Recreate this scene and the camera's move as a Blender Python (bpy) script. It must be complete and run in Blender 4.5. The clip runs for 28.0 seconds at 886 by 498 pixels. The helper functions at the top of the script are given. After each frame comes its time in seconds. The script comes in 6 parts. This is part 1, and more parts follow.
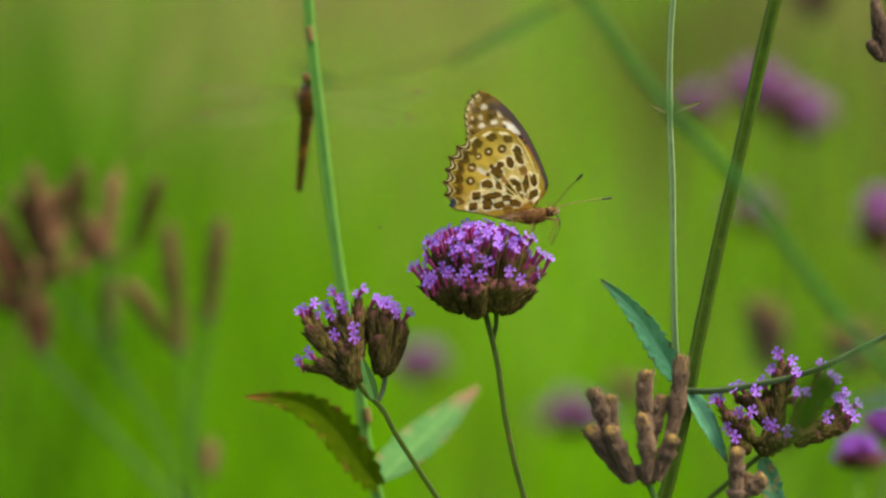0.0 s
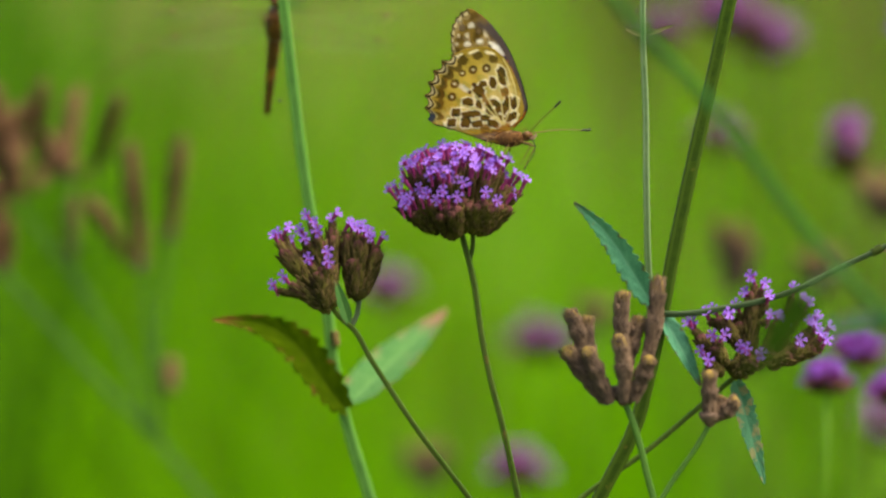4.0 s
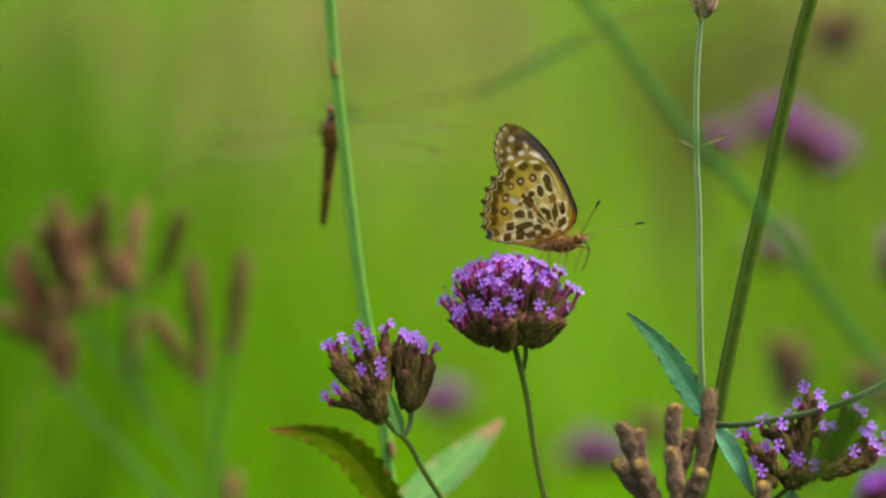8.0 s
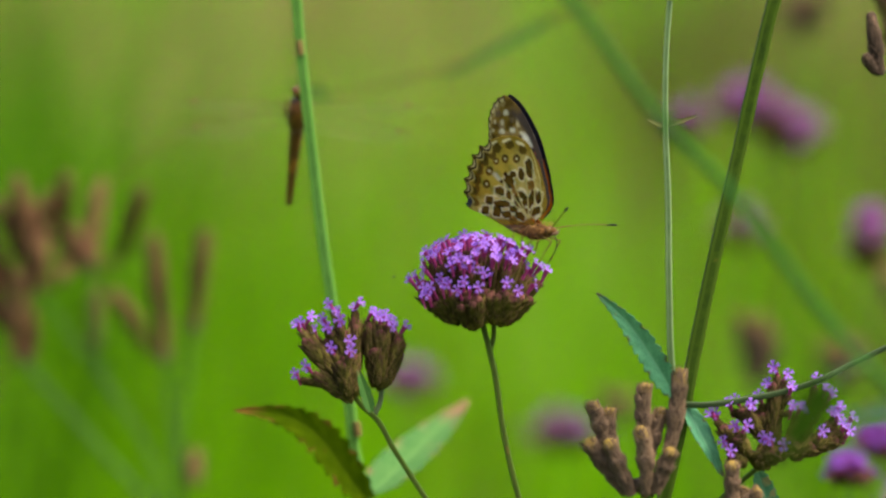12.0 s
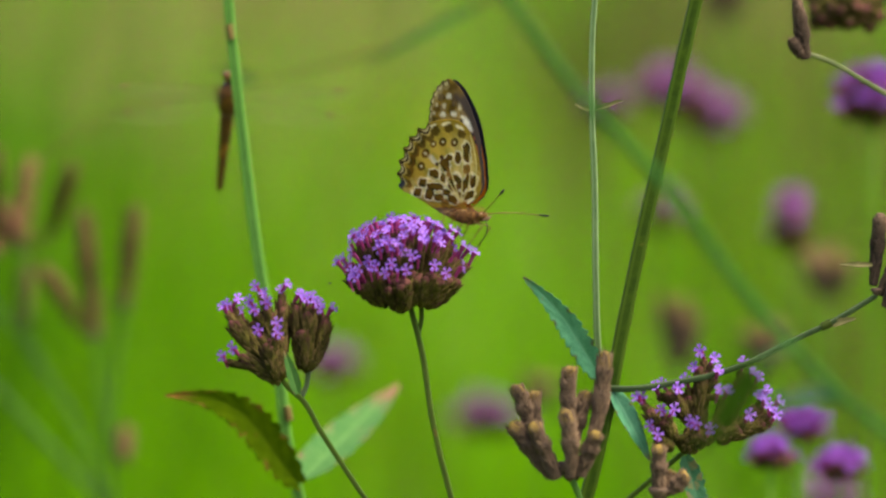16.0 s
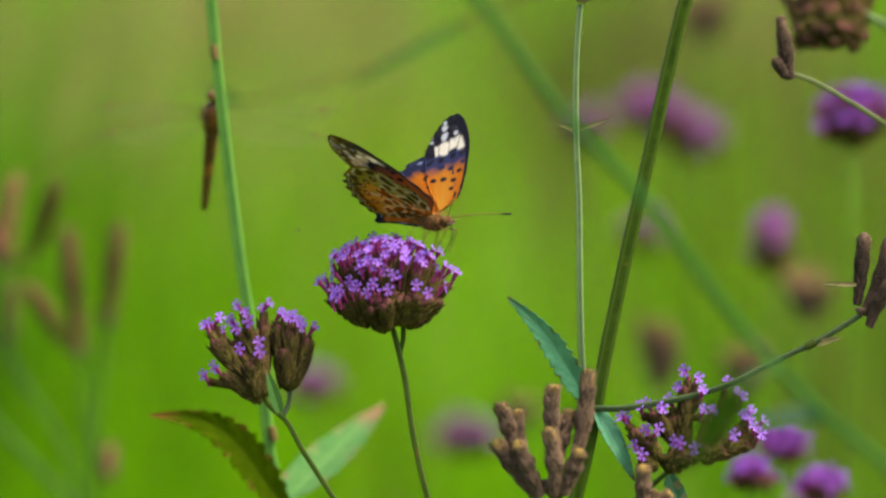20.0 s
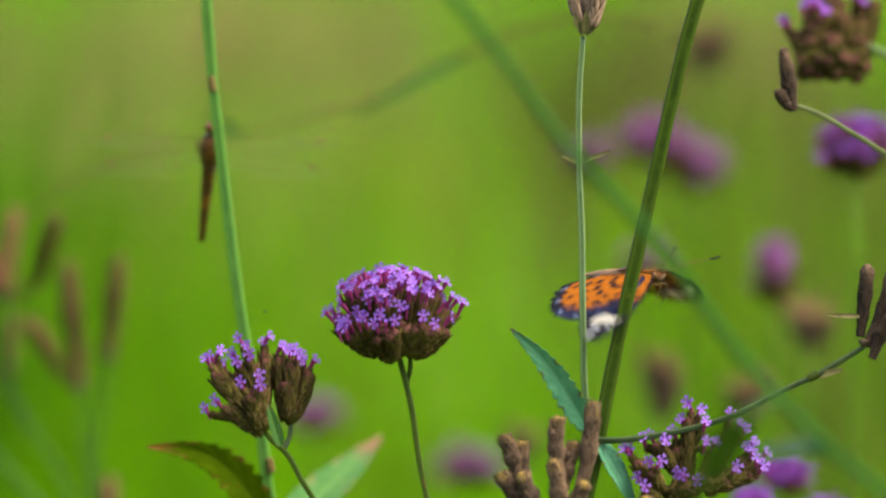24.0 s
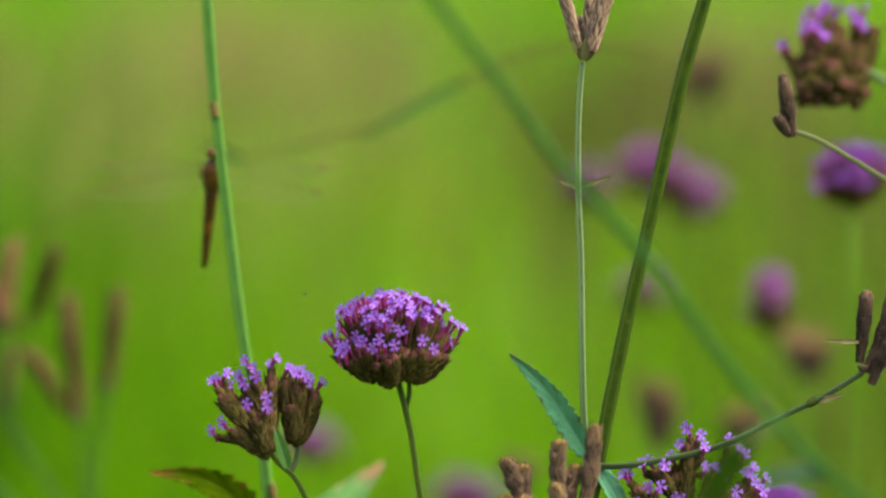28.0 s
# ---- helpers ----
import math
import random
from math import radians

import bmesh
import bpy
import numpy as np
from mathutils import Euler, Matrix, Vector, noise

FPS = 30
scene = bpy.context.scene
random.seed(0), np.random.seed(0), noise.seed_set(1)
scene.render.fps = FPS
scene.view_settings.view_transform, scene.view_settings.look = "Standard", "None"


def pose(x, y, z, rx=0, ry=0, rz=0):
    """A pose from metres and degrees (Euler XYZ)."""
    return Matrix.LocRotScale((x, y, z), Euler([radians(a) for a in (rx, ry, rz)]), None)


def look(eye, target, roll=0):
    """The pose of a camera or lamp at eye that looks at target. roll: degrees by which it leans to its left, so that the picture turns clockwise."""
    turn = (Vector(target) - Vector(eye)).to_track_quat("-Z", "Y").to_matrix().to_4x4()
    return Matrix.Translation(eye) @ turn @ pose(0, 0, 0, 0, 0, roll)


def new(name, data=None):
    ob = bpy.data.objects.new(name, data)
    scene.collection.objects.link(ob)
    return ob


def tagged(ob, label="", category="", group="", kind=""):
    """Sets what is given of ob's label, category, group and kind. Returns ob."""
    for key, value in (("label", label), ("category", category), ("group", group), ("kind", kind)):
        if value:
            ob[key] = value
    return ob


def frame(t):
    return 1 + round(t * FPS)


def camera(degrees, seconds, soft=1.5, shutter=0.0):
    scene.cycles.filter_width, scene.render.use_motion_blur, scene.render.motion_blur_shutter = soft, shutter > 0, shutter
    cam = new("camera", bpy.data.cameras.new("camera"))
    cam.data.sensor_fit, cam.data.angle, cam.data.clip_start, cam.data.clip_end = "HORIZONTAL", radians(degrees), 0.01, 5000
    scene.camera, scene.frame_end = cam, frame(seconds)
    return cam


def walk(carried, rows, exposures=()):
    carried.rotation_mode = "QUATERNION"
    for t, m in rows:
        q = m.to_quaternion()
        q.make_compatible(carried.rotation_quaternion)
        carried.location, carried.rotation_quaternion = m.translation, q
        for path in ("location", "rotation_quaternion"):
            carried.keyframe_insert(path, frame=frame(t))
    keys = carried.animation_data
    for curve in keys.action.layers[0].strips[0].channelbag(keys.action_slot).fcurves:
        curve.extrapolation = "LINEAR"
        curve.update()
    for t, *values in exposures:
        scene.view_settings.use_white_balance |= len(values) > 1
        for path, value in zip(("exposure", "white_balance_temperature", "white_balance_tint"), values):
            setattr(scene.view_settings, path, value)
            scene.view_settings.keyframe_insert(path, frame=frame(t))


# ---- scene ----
# ---- camera: a long lens on a tripod head, panned and tilted by hand ----
EYE = (0.0, 0.0, 1.26)
TILT = -6.0
cam = camera(9.637, 28.0, soft=2.4, shutter=0.5)
cam.data.dof.use_dof = True
cam.data.dof.focus_distance = 1.5
cam.data.dof.aperture_fstop = 8.0
PAN = (
    (0, 0.000, 0.000),
    (0.5, -0.113, 0.021),
    (1, -0.337, -0.031),
    (1.5, -0.559, -0.215),
    (2, -0.738, -0.380),
    (2.5, -0.861, -0.453),
    (4.5, -0.809, -0.198),
    (5, -0.691, -0.097),
    (5.5, -0.485, 0.002),
    (6, -0.248, 0.099),
    (6.5, -0.043, 0.191),
    (7, 0.108, 0.243),
    (7.5, 0.224, 0.261),
    (8, 0.364, 0.288),
    (8.5, 0.413, 0.250),
    (9, 0.455, 0.243),
    (9.5, 0.450, 0.224),
    (10, 0.399, 0.184),
    (10.5, 0.364, 0.127),
    (11, 0.319, 0.089),
    (11.5, 0.238, 0.026),
    (12, 0.149, -0.047),
    (12.5, 0.083, -0.135),
    (13, 0.040, -0.241),
    (13.5, -0.005, -0.356),
    (15.5, -0.035, -0.713),
    (16, -0.021, -0.851),
    (16.5, -0.049, -1.012),
    (17, -0.075, -1.109),
    (17.5, -0.094, -1.214),
    (18, -0.070, -1.286),
    (18.5, -0.021, -1.252),
    (19, 0.036, -1.205),
    (19.5, 0.121, -1.130),
    (20, 0.196, -1.024),
    (20.5, 0.246, -0.925),
    (22.5, 0.389, -0.958),
    (23, 0.450, -0.974),
    (23.5, 0.481, -0.984),
    (24, 0.540, -0.991),
    (24.5, 0.599, -0.970),
    (25, 0.630, -0.956),
    (25.5, 0.696, -0.951),
    (26, 0.750, -0.939),
    (26.5, 0.786, -0.934),
    (27, 0.802, -0.951),
    (27.5, 0.828, -0.967),
    (28, 0.821, -1.000),
)
walk(cam, [(t, pose(*EYE, 90 + TILT + up, 0, turn)) for t, up, turn in PAN], exposures=[(0, 0.90, 7700, 7.2), (8, 0.98, 7700, 7.2), (28, 0.99, 7700, 7.2)])

# The plan: millimetres right of and above the line of sight, and beyond the butterfly's flower (1.5 m from the camera).
SIGHT = pose(*EYE, TILT, 0, 0)


def at(p):
    x, z, d = p
    return SIGHT @ Vector((x / 1000, 1.5 + d / 1000, z / 1000))


# ---- light: bright hazy daylight from high above and to the right ----
sky = bpy.data.worlds.new("sky")
scene.world = sky
sky.use_nodes = True
sky_tree = sky.node_tree
sky_tex = sky_tree.nodes.new("ShaderNodeTexSky")
sky_tex.sky_type = "NISHITA"
sky_tex.sun_disc = False
sky_tex.sun_elevation = radians(61)
sky_tex.sun_rotation = radians(118)
sky_tex.dust_density = 3.0
sky_tree.links.new(sky_tex.outputs[0], sky_tree.nodes["Background"].inputs[0])
sky_tree.nodes["Background"].inputs[1].default_value = 0.15
sun = new("sun", bpy.data.lights.new("sun", "SUN"))
sun.data.energy = 2.6
sun.data.angle = radians(35)
sun.data.color = (1.0, 0.95, 0.86)
sun.matrix_world = look((1.40, 0.75, 4.0), (0, 1.5, 1.1))


# ---- materials ----
def shader(name, a, b, rough=0.6, scale=400.0, fine=2500.0, bump=0.15, through_light=0.0, spec=0.3, stain=None, stain_scale=150.0, stain_at=0.62, island=0.0, tint=0.0, span_at=(0.36, 0.74), ridge=None, dry=None):
    """Two colours mixed by noise at two sizes, optional stains, some light passing through."""
    m = bpy.data.materials.new(name)
    m.use_nodes = True
    t = m.node_tree
    N, L = t.nodes.new, t.links.new
    p = t.nodes["Principled BSDF"]
    out = t.nodes["Material Output"]
    co = N("ShaderNodeTexCoord")
    info = N("ShaderNodeObjectInfo")
    add = N("ShaderNodeVectorMath")
    add.operation = "ADD"
    L(co.outputs["Object"], add.inputs[0])
    L(info.outputs["Random"], add.inputs[1])
    n1, n2 = N("ShaderNodeTexNoise"), N("ShaderNodeTexNoise")
    for n, s in ((n1, scale), (n2, fine)):
        n.inputs["Scale"].default_value = s
        n.inputs["Detail"].default_value = 4
        L(add.outputs[0], n.inputs["Vector"])
    mean = N("ShaderNodeMath")
    mean.operation = "ADD"
    half = N("ShaderNodeMath")
    half.operation = "MULTIPLY"
    half.inputs[1].default_value = 0.45
    L(n2.outputs[0], half.inputs[0])
    half1 = N("ShaderNodeMath")
    half1.operation = "MULTIPLY"
    half1.inputs[1].default_value = 0.65
    L(n1.outputs[0], half1.inputs[0])
    L(half.outputs[0], mean.inputs[0])
    L(half1.outputs[0], mean.inputs[1])
    ramp = N("ShaderNodeValToRGB")
    ramp.color_ramp.elements[0].position, ramp.color_ramp.elements[1].position = span_at
    ramp.color_ramp.elements[0].color, ramp.color_ramp.elements[1].color = (*a, 1), (*b, 1)
    L(mean.outputs[0], ramp.inputs[0])
    col = ramp.outputs[0]
    if stain:
        n3 = N("ShaderNodeTexNoise")
        n3.inputs["Scale"].default_value = stain_scale
        n3.inputs["Detail"].default_value = 3
        L(add.outputs[0], n3.inputs["Vector"])
        edge = N("ShaderNodeValToRGB")
        edge.color_ramp.elements[0].position, edge.color_ramp.elements[1].position = stain_at, stain_at + 0.08
        L(n3.outputs[0], edge.inputs[0])
        mix = N("ShaderNodeMix")
        mix.data_type = "RGBA"
        mix.inputs["B"].default_value = (*stain, 1)
        L(edge.outputs[0], mix.inputs["Factor"])
        L(col, mix.inputs["A"])
        col = mix.outputs["Result"]
    # pale veins on leaves; on stems the highlight painted along the corners
    if ridge:
        at_ridge = N("ShaderNodeAttribute")
        at_ridge.attribute_name = "ridge"
        pale = N("ShaderNodeMix")
        pale.data_type = "RGBA"
        pale.inputs["B"].default_value = (*ridge, 1)
        L(at_ridge.outputs["Fac"], pale.inputs["Factor"])
        L(col, pale.inputs["A"])
        col = pale.outputs["Result"]
    if dry:
        at_tip = N("ShaderNodeAttribute")
        at_tip.attribute_name = "dry"
        withered = N("ShaderNodeMix")
        withered.data_type = "RGBA"
        withered.inputs["B"].default_value = (*dry, 1)
        L(at_tip.outputs["Fac"], withered.inputs["Factor"])
        L(col, withered.inputs["A"])
        col = withered.outputs["Result"]
    if island or tint:
        hsv = N("ShaderNodeHueSaturation")
        rnd = info.outputs["Random"]
        if island:
            geo = N("ShaderNodeNewGeometry")
            rnd = geo.outputs["Random Per Island"]
        span = N("ShaderNodeMapRange")
        amount = island or tint
        span.inputs["To Min"].default_value, span.inputs["To Max"].default_value = 1 - amount, 1 + amount
        L(rnd, span.inputs["Value"])
        L(span.outputs[0], hsv.inputs["Value"])
        L(col, hsv.inputs["Color"])
        col = hsv.outputs[0]
    L(col, p.inputs["Base Color"])
    p.inputs["Roughness"].default_value = rough
    p.inputs["Specular IOR Level"].default_value = spec
    if bump:
        bm_ = N("ShaderNodeBump")
        bm_.inputs["Strength"].default_value = bump
        bm_.inputs["Distance"].default_value = 0.001
        L(mean.outputs[0], bm_.inputs["Height"])
        L(bm_.outputs[0], p.inputs["Normal"])
    if through_light:
        tr = N("ShaderNodeBsdfTranslucent")
        L(col, tr.inputs["Color"])
        mx = N("ShaderNodeMixShader")
        mx.inputs[0].default_value = through_light
        L(p.outputs[0], mx.inputs[1])
        L(tr.outputs[0], mx.inputs[2])
        L(mx.outputs[0], out.inputs["Surface"])
    return m


M = {}
M["stem_dark"] = shader("stem_olive_green", (0.022, 0.040, 0.006), (0.060, 0.085, 0.016), 0.6, 300, 2600, 0.2, 0.0, 0.10, ridge=(0.065, 0.13, 0.015), stain=(0.16, 0.09, 0.03), stain_scale=160, stain_at=0.66)
M["stem_bright"] = shader("stem_fresh_green", (0.026, 0.095, 0.016), (0.068, 0.185, 0.032), 0.6, 200, 2000, 0.15, 0.0, 0.12, ridge=(0.11, 0.28, 0.05), stain=(0.30, 0.20, 0.06), stain_scale=90, stain_at=0.70)
M["stem_olive"] = shader("stem_dark_olive", (0.010, 0.028, 0.0012), (0.034, 0.068, 0.003), 0.5, 300, 2600, 0.25, 0.0, 0.10, ridge=(0.048, 0.088, 0.008), stain=(0.14, 0.09, 0.02), stain_scale=160, stain_at=0.66)
M["stem_branch"] = shader("stem_greyish_olive", (0.014, 0.034, 0.011), (0.042, 0.072, 0.028), 0.6, 260, 2500, 0.2, 0.0, 0.10, ridge=(0.060, 0.092, 0.042))
M["stem_reddish"] = shader("stem_reddish_brown", (0.07, 0.062, 0.010), (0.15, 0.115, 0.022), 0.6, 200, 2000, 0.15)
M["stem_lime"] = shader("stem_lime_green", (0.07, 0.20, 0.006), (0.13, 0.30, 0.012), 0.6, 200, 2000, 0.15)
M["stem_mid"] = shader("stem_mid_green", (0.028, 0.095, 0.008), (0.060, 0.155, 0.016), 0.6, 200, 2000, 0.15)
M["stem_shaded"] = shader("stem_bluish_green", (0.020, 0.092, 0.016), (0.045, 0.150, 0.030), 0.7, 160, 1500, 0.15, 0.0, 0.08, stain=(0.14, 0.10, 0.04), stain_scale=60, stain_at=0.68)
M["stem_pale_olive"] = shader("stem_pale_olive", (0.075, 0.105, 0.035), (0.165, 0.190, 0.080), 0.6, 260, 2500, 0.2)
M["stem_grey"] = shader("stem_grey_green", (0.028, 0.075, 0.018), (0.080, 0.150, 0.048), 0.55, 260, 2500, 0.2, ridge=(0.19, 0.28, 0.13))
M["leaf_teal"] = shader("leaf_blue_green", (0.05, 0.235, 0.125), (0.125, 0.41, 0.23), 0.5, 220, 1800, 0.3, 0.2, stain=(0.20, 0.20, 0.09), stain_scale=330, stain_at=0.66, ridge=(0.16, 0.44, 0.26), dry=(0.12, 0.07, 0.03))
M["leaf_dark"] = shader("leaf_deep_green", (0.010, 0.036, 0.001), (0.024, 0.068, 0.002), 0.7, 180, 1600, 0.2, 0.1, 0.08)
M["leaf_worn"] = shader("leaf_worn_green", (0.034, 0.080, 0.001), (0.085, 0.140, 0.003), 0.85, 180, 1600, 0.3, 0.18, 0.04, stain=(0.12, 0.055, 0.012), stain_scale=110, stain_at=0.66, ridge=(0.075, 0.13, 0.005), dry=(0.28, 0.11, 0.035))
M["leaf_pale"] = shader("leaf_pale_green", (0.042, 0.150, 0.036), (0.085, 0.205, 0.056), 0.7, 180, 1600, 0.25, 0.12, 0.08, stain=(0.34, 0.24, 0.12), stain_scale=90, stain_at=0.66, ridge=(0.11, 0.25, 0.07), dry=(0.21, 0.13, 0.07))
M["leaf_blotched"] = shader("leaf_blue_green_blotched", (0.020, 0.105, 0.05), (0.055, 0.195, 0.095), 0.6, 220, 1800, 0.3, 0.15, 0.2, stain=(0.17, 0.17, 0.07), stain_scale=380, stain_at=0.53, ridge=(0.06, 0.19, 0.10))
M["petal"] = shader("petal_lilac", (0.20, 0.054, 0.56), (0.53, 0.265, 0.97), 0.7, 600, 4000, 0.1, 0.35, tint=0.12)
M["petal_deep"] = shader("petal_deep_violet", (0.20, 0.042, 0.42), (0.42, 0.15, 0.74), 0.7, 600, 4000, 0.1, 0.35, tint=0.12)
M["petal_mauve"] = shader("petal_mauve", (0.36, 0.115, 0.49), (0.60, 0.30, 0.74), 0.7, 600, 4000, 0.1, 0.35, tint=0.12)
M["petal_tube"] = shader("petal_tube_magenta", (0.27, 0.018, 0.13), (0.46, 0.065, 0.27), 0.6, 500, 3000, 0.1, 0.2)
M["calyx"] = shader("calyx_olive_brown", (0.018, 0.017, 0.005), (0.115, 0.102, 0.022), 0.85, 300, 1500, 0.4, 0.08, 0.10, stain=(0.06, 0.03, 0.02), stain_scale=240, stain_at=0.62, tint=0.35, dry=(0.12, 0.040, 0.045))
M["seed"] = shader("seed_spike_brown", (0.040, 0.026, 0.021), (0.172, 0.110, 0.077), 0.9, 420, 2300, 0.6, span_at=(0.38, 0.72), tint=0.25, dry=(0.36, 0.24, 0.05))
M["seed_old"] = shader("seed_spike_weathered", (0.010, 0.007, 0.005), (0.060, 0.039, 0.027), 0.9, 500, 2600, 0.5, 0.0, tint=0.2, dry=(0.22, 0.14, 0.095))
M["seed_straw"] = shader("seed_spike_green_straw", (0.06, 0.038, 0.026), (0.20, 0.13, 0.09), 0.9, 400, 2400, 0.4, tint=0.15, dry=(0.36, 0.27, 0.19))
M["seed_dark"] = shader("seed_spike_reddish_brown", (0.058, 0.027, 0.013), (0.180, 0.088, 0.042), 0.9, 300, 1900, 0.4, tint=0.08, dry=(0.22, 0.13, 0.06))
M["scar"] = shader("leaf_scar_brown", (0.10, 0.075, 0.02), (0.22, 0.15, 0.05), 0.8, 500, 2000, 0.3)
M["bract"] = shader("bract_straw_brown", (0.07, 0.07, 0.02), (0.17, 0.15, 0.06), 0.7, 400, 2000, 0.2)


# ---- mesh helpers ----
HOME = {}


def thing(name, base, label, category, group=""):
    """An Empty at a thing's base; its parts are built in world places and brought into its space."""
    ob = new(name)
    ob.location = base
    ob.empty_display_size = 0.01
    HOME[ob.name] = Vector(base)
    return tagged(ob, label, category, group)


def mesh_of(name, verts, faces, mats, slots=None, smooth=True):
    me = bpy.data.meshes.new(name)
    me.from_pydata([tuple(v) for v in verts], [], faces)
    for m in (mats if isinstance(mats, (list, tuple)) else [mats]):
        me.materials.append(m)
    if slots is not None:
        me.polygons.foreach_set("material_index", slots)
    if smooth:
        me.polygons.foreach_set("use_smooth", [True] * len(me.polygons))
    me.update()
    return me


def part(name, me, parent, label="", place=None):
    """Links a mesh under a thing or a part. Without place its vertices are world points."""
    home = HOME[parent.name]
    if place is None:
        me.transform(Matrix.Translation(-home))
    ob = new(name, me)
    ob.parent = parent
    if place is not None:
        ob.matrix_basis = Matrix.Translation(-home) @ place
    HOME[ob.name] = home
    return tagged(ob, label)


def curve_through(points, steps=8):
    """A smooth line through unevenly spaced points (cubic, chord-length tangents)."""
    p = [Vector(q) for q in points]
    n = len(p)
    h = [max((p[i + 1] - p[i]).length, 1e-9) for i in range(n - 1)]
    slope = [(p[i + 1] - p[i]) / h[i] for i in range(n - 1)]
    tan = [slope[0]] + [(slope[i - 1] * h[i] + slope[i] * h[i - 1]) / (h[i - 1] + h[i]) for i in range(1, n - 1)] + [slope[-1]]
    out = []
    for i in range(n - 1):
        for k in range(steps):
            t = k / steps
            t2, t3 = t * t, t * t * t
            out.append(p[i] * (2 * t3 - 3 * t2 + 1) + tan[i] * h[i] * (t3 - 2 * t2 + t) + p[i + 1] * (3 * t2 - 2 * t3) + tan[i + 1] * h[i] * (t3 - t2))
    out.append(p[-1])
    return out


def tube(points, r0, r1, sides=10, square=0.0, steps=8, ribs=0.0, wobble=0.0):
    """A tapering tube along a smooth line; square: how four-cornered its section is."""
    line = curve_through(points, steps) if len(points) > 1 else points
    n = len(line)
    verts, faces = [], []
    run = [0.0]
    for i in range(n - 1):
        run.append(run[-1] + (line[i + 1] - line[i]).length)
    side = Vector((0, -1, 0))
    for i, c in enumerate(line):
        d = (line[min(i + 1, n - 1)] - line[max(i - 1, 0)]).normalized()
        side = (side - d * side.dot(d)).normalized()
        other = d.cross(side)
        r = r0 + (r1 - r0) * run[i] / run[-1]
        r *= 1 + wobble * noise.noise(c * 120)
        for k in range(sides):
            a = 2 * math.pi * (k + 0.5) / sides
            f = 1 + square * (abs(math.sin(2 * a)) - 0.5) + ribs * math.cos(4 * a * 2)
            verts.append(c + (side * math.cos(a) + other * math.sin(a)) * r * f)
    for i in range(n - 1):
        for k in range(sides):
            q = (k + 1) % sides
            faces.append((i * sides + k, i * sides + q, (i + 1) * sides + q, (i + 1) * sides + k))
    faces.append(tuple(range(sides))[::-1])
    faces.append(tuple(range((n - 1) * sides, n * sides)))
    return verts, faces


def frame_along(base, tip, face=(0, -1, 0), size=1.0):
    """The pose of a piece whose z goes from base to tip and whose front turns to face."""
    z = (tip - base).normalized()
    y = -(Vector(face) - z * Vector(face).dot(z)).normalized()
    x = y.cross(z)
    m = Matrix((x, y, z)).transposed().to_4x4()
    return Matrix.Translation(base) @ m @ Matrix.Scale(size, 4)


def to_ground(points, lean=0.5):
    """Continues a stem's line smoothly down to the soil."""
    a, b = points[-2], points[-1]
    d = b - a
    s = d.xy / max(abs(d.z), 1e-4) * lean
    mid = Vector((b.x + s.x * b.z * 0.45, b.y + s.y * b.z * 0.45, b.z * 0.5))
    foot = Vector((b.x + s.x * b.z * 0.6, b.y + s.y * b.z * 0.6, -0.01))
    return [*points, mid, foot]


# ---- kinds of plant parts ----
def floret_mesh(name, spread, size, petal="petal", nod=0.0, spin=0.0, bow=0.0):
    """One verbena flower: a slender bowed tube and five notched lobes that nod to the front (-y). z is up, the tube's foot at the origin."""
    verts, faces, slots = [], [], []
    h, r0, r1 = 0.0054 * size, 0.00050 * size, 0.00100 * size
    for t, r in ((0, r0), (0.4, r0 * 1.1), (0.75, r0 * 1.45), (1.0, r1)):
        for k in range(6):
            a = k * math.pi / 3
            verts.append((r * math.cos(a), r * math.sin(a) - bow * h * t * t, h * t))
    for j in range(3):
        for k in range(6):
            faces.append((j * 6 + k, j * 6 + (k + 1) % 6, (j + 1) * 6 + (k + 1) % 6, (j + 1) * 6 + k))
            slots.append(1)
    L = 0.0018 * size
    limb = Matrix.Translation((0, -bow * h, h)) @ Matrix.Rotation(radians(nod), 4, "X") @ Matrix.Rotation(spin, 4, "Z")
    mid = len(verts)
    verts.append(tuple(limb @ Vector((0, 0, 0.1 * L))))
    inner = []
    for k in range(5):
        a = 2 * math.pi * k / 5 + 0.12 * math.sin(k * 2.6 + spin)
        c, s = math.cos(a), math.sin(a)
        start = len(verts)
        inner.append(start)
        long_ = 1 + 0.10 * math.sin(k * 1.9 + spin * 3)
        for rad, w, up in ((0.16, 0.13, 0.12), (0.45, 0.22, 0.22), (0.78, 0.37, 0.24), (1.0, 0.29, 0.12)):
            for q in (-1, 0, 1):
                u = (rad * L * spread + r1 * 0.3 - (0.10 * L if rad > 0.9 and q == 0 else 0)) * long_
                v = q * w * L
                z = (up * spread + 0.25 * rad + (1 - spread) * rad * 1.5) * L * 0.8 + (0.09 * L if q else 0)
                verts.append(tuple(limb @ Vector((u * c - v * s, u * s + v * c, z))))
        for j in range(3):
            for q in range(2):
                i = start + j * 3 + q
                faces.append((i, i + 3, i + 4, i + 1))
                slots.append(0)
        faces.append((mid, start, start + 1))
        faces.append((mid, start + 1, start + 2))
        slots += [0, 0]
    for k in range(5):
        faces.append((mid, inner[k] + 2, inner[(k + 1) % 5]))
        slots.append(0)
    return mesh_of(name, verts, faces, [M[petal], M["petal_tube"]], slots)


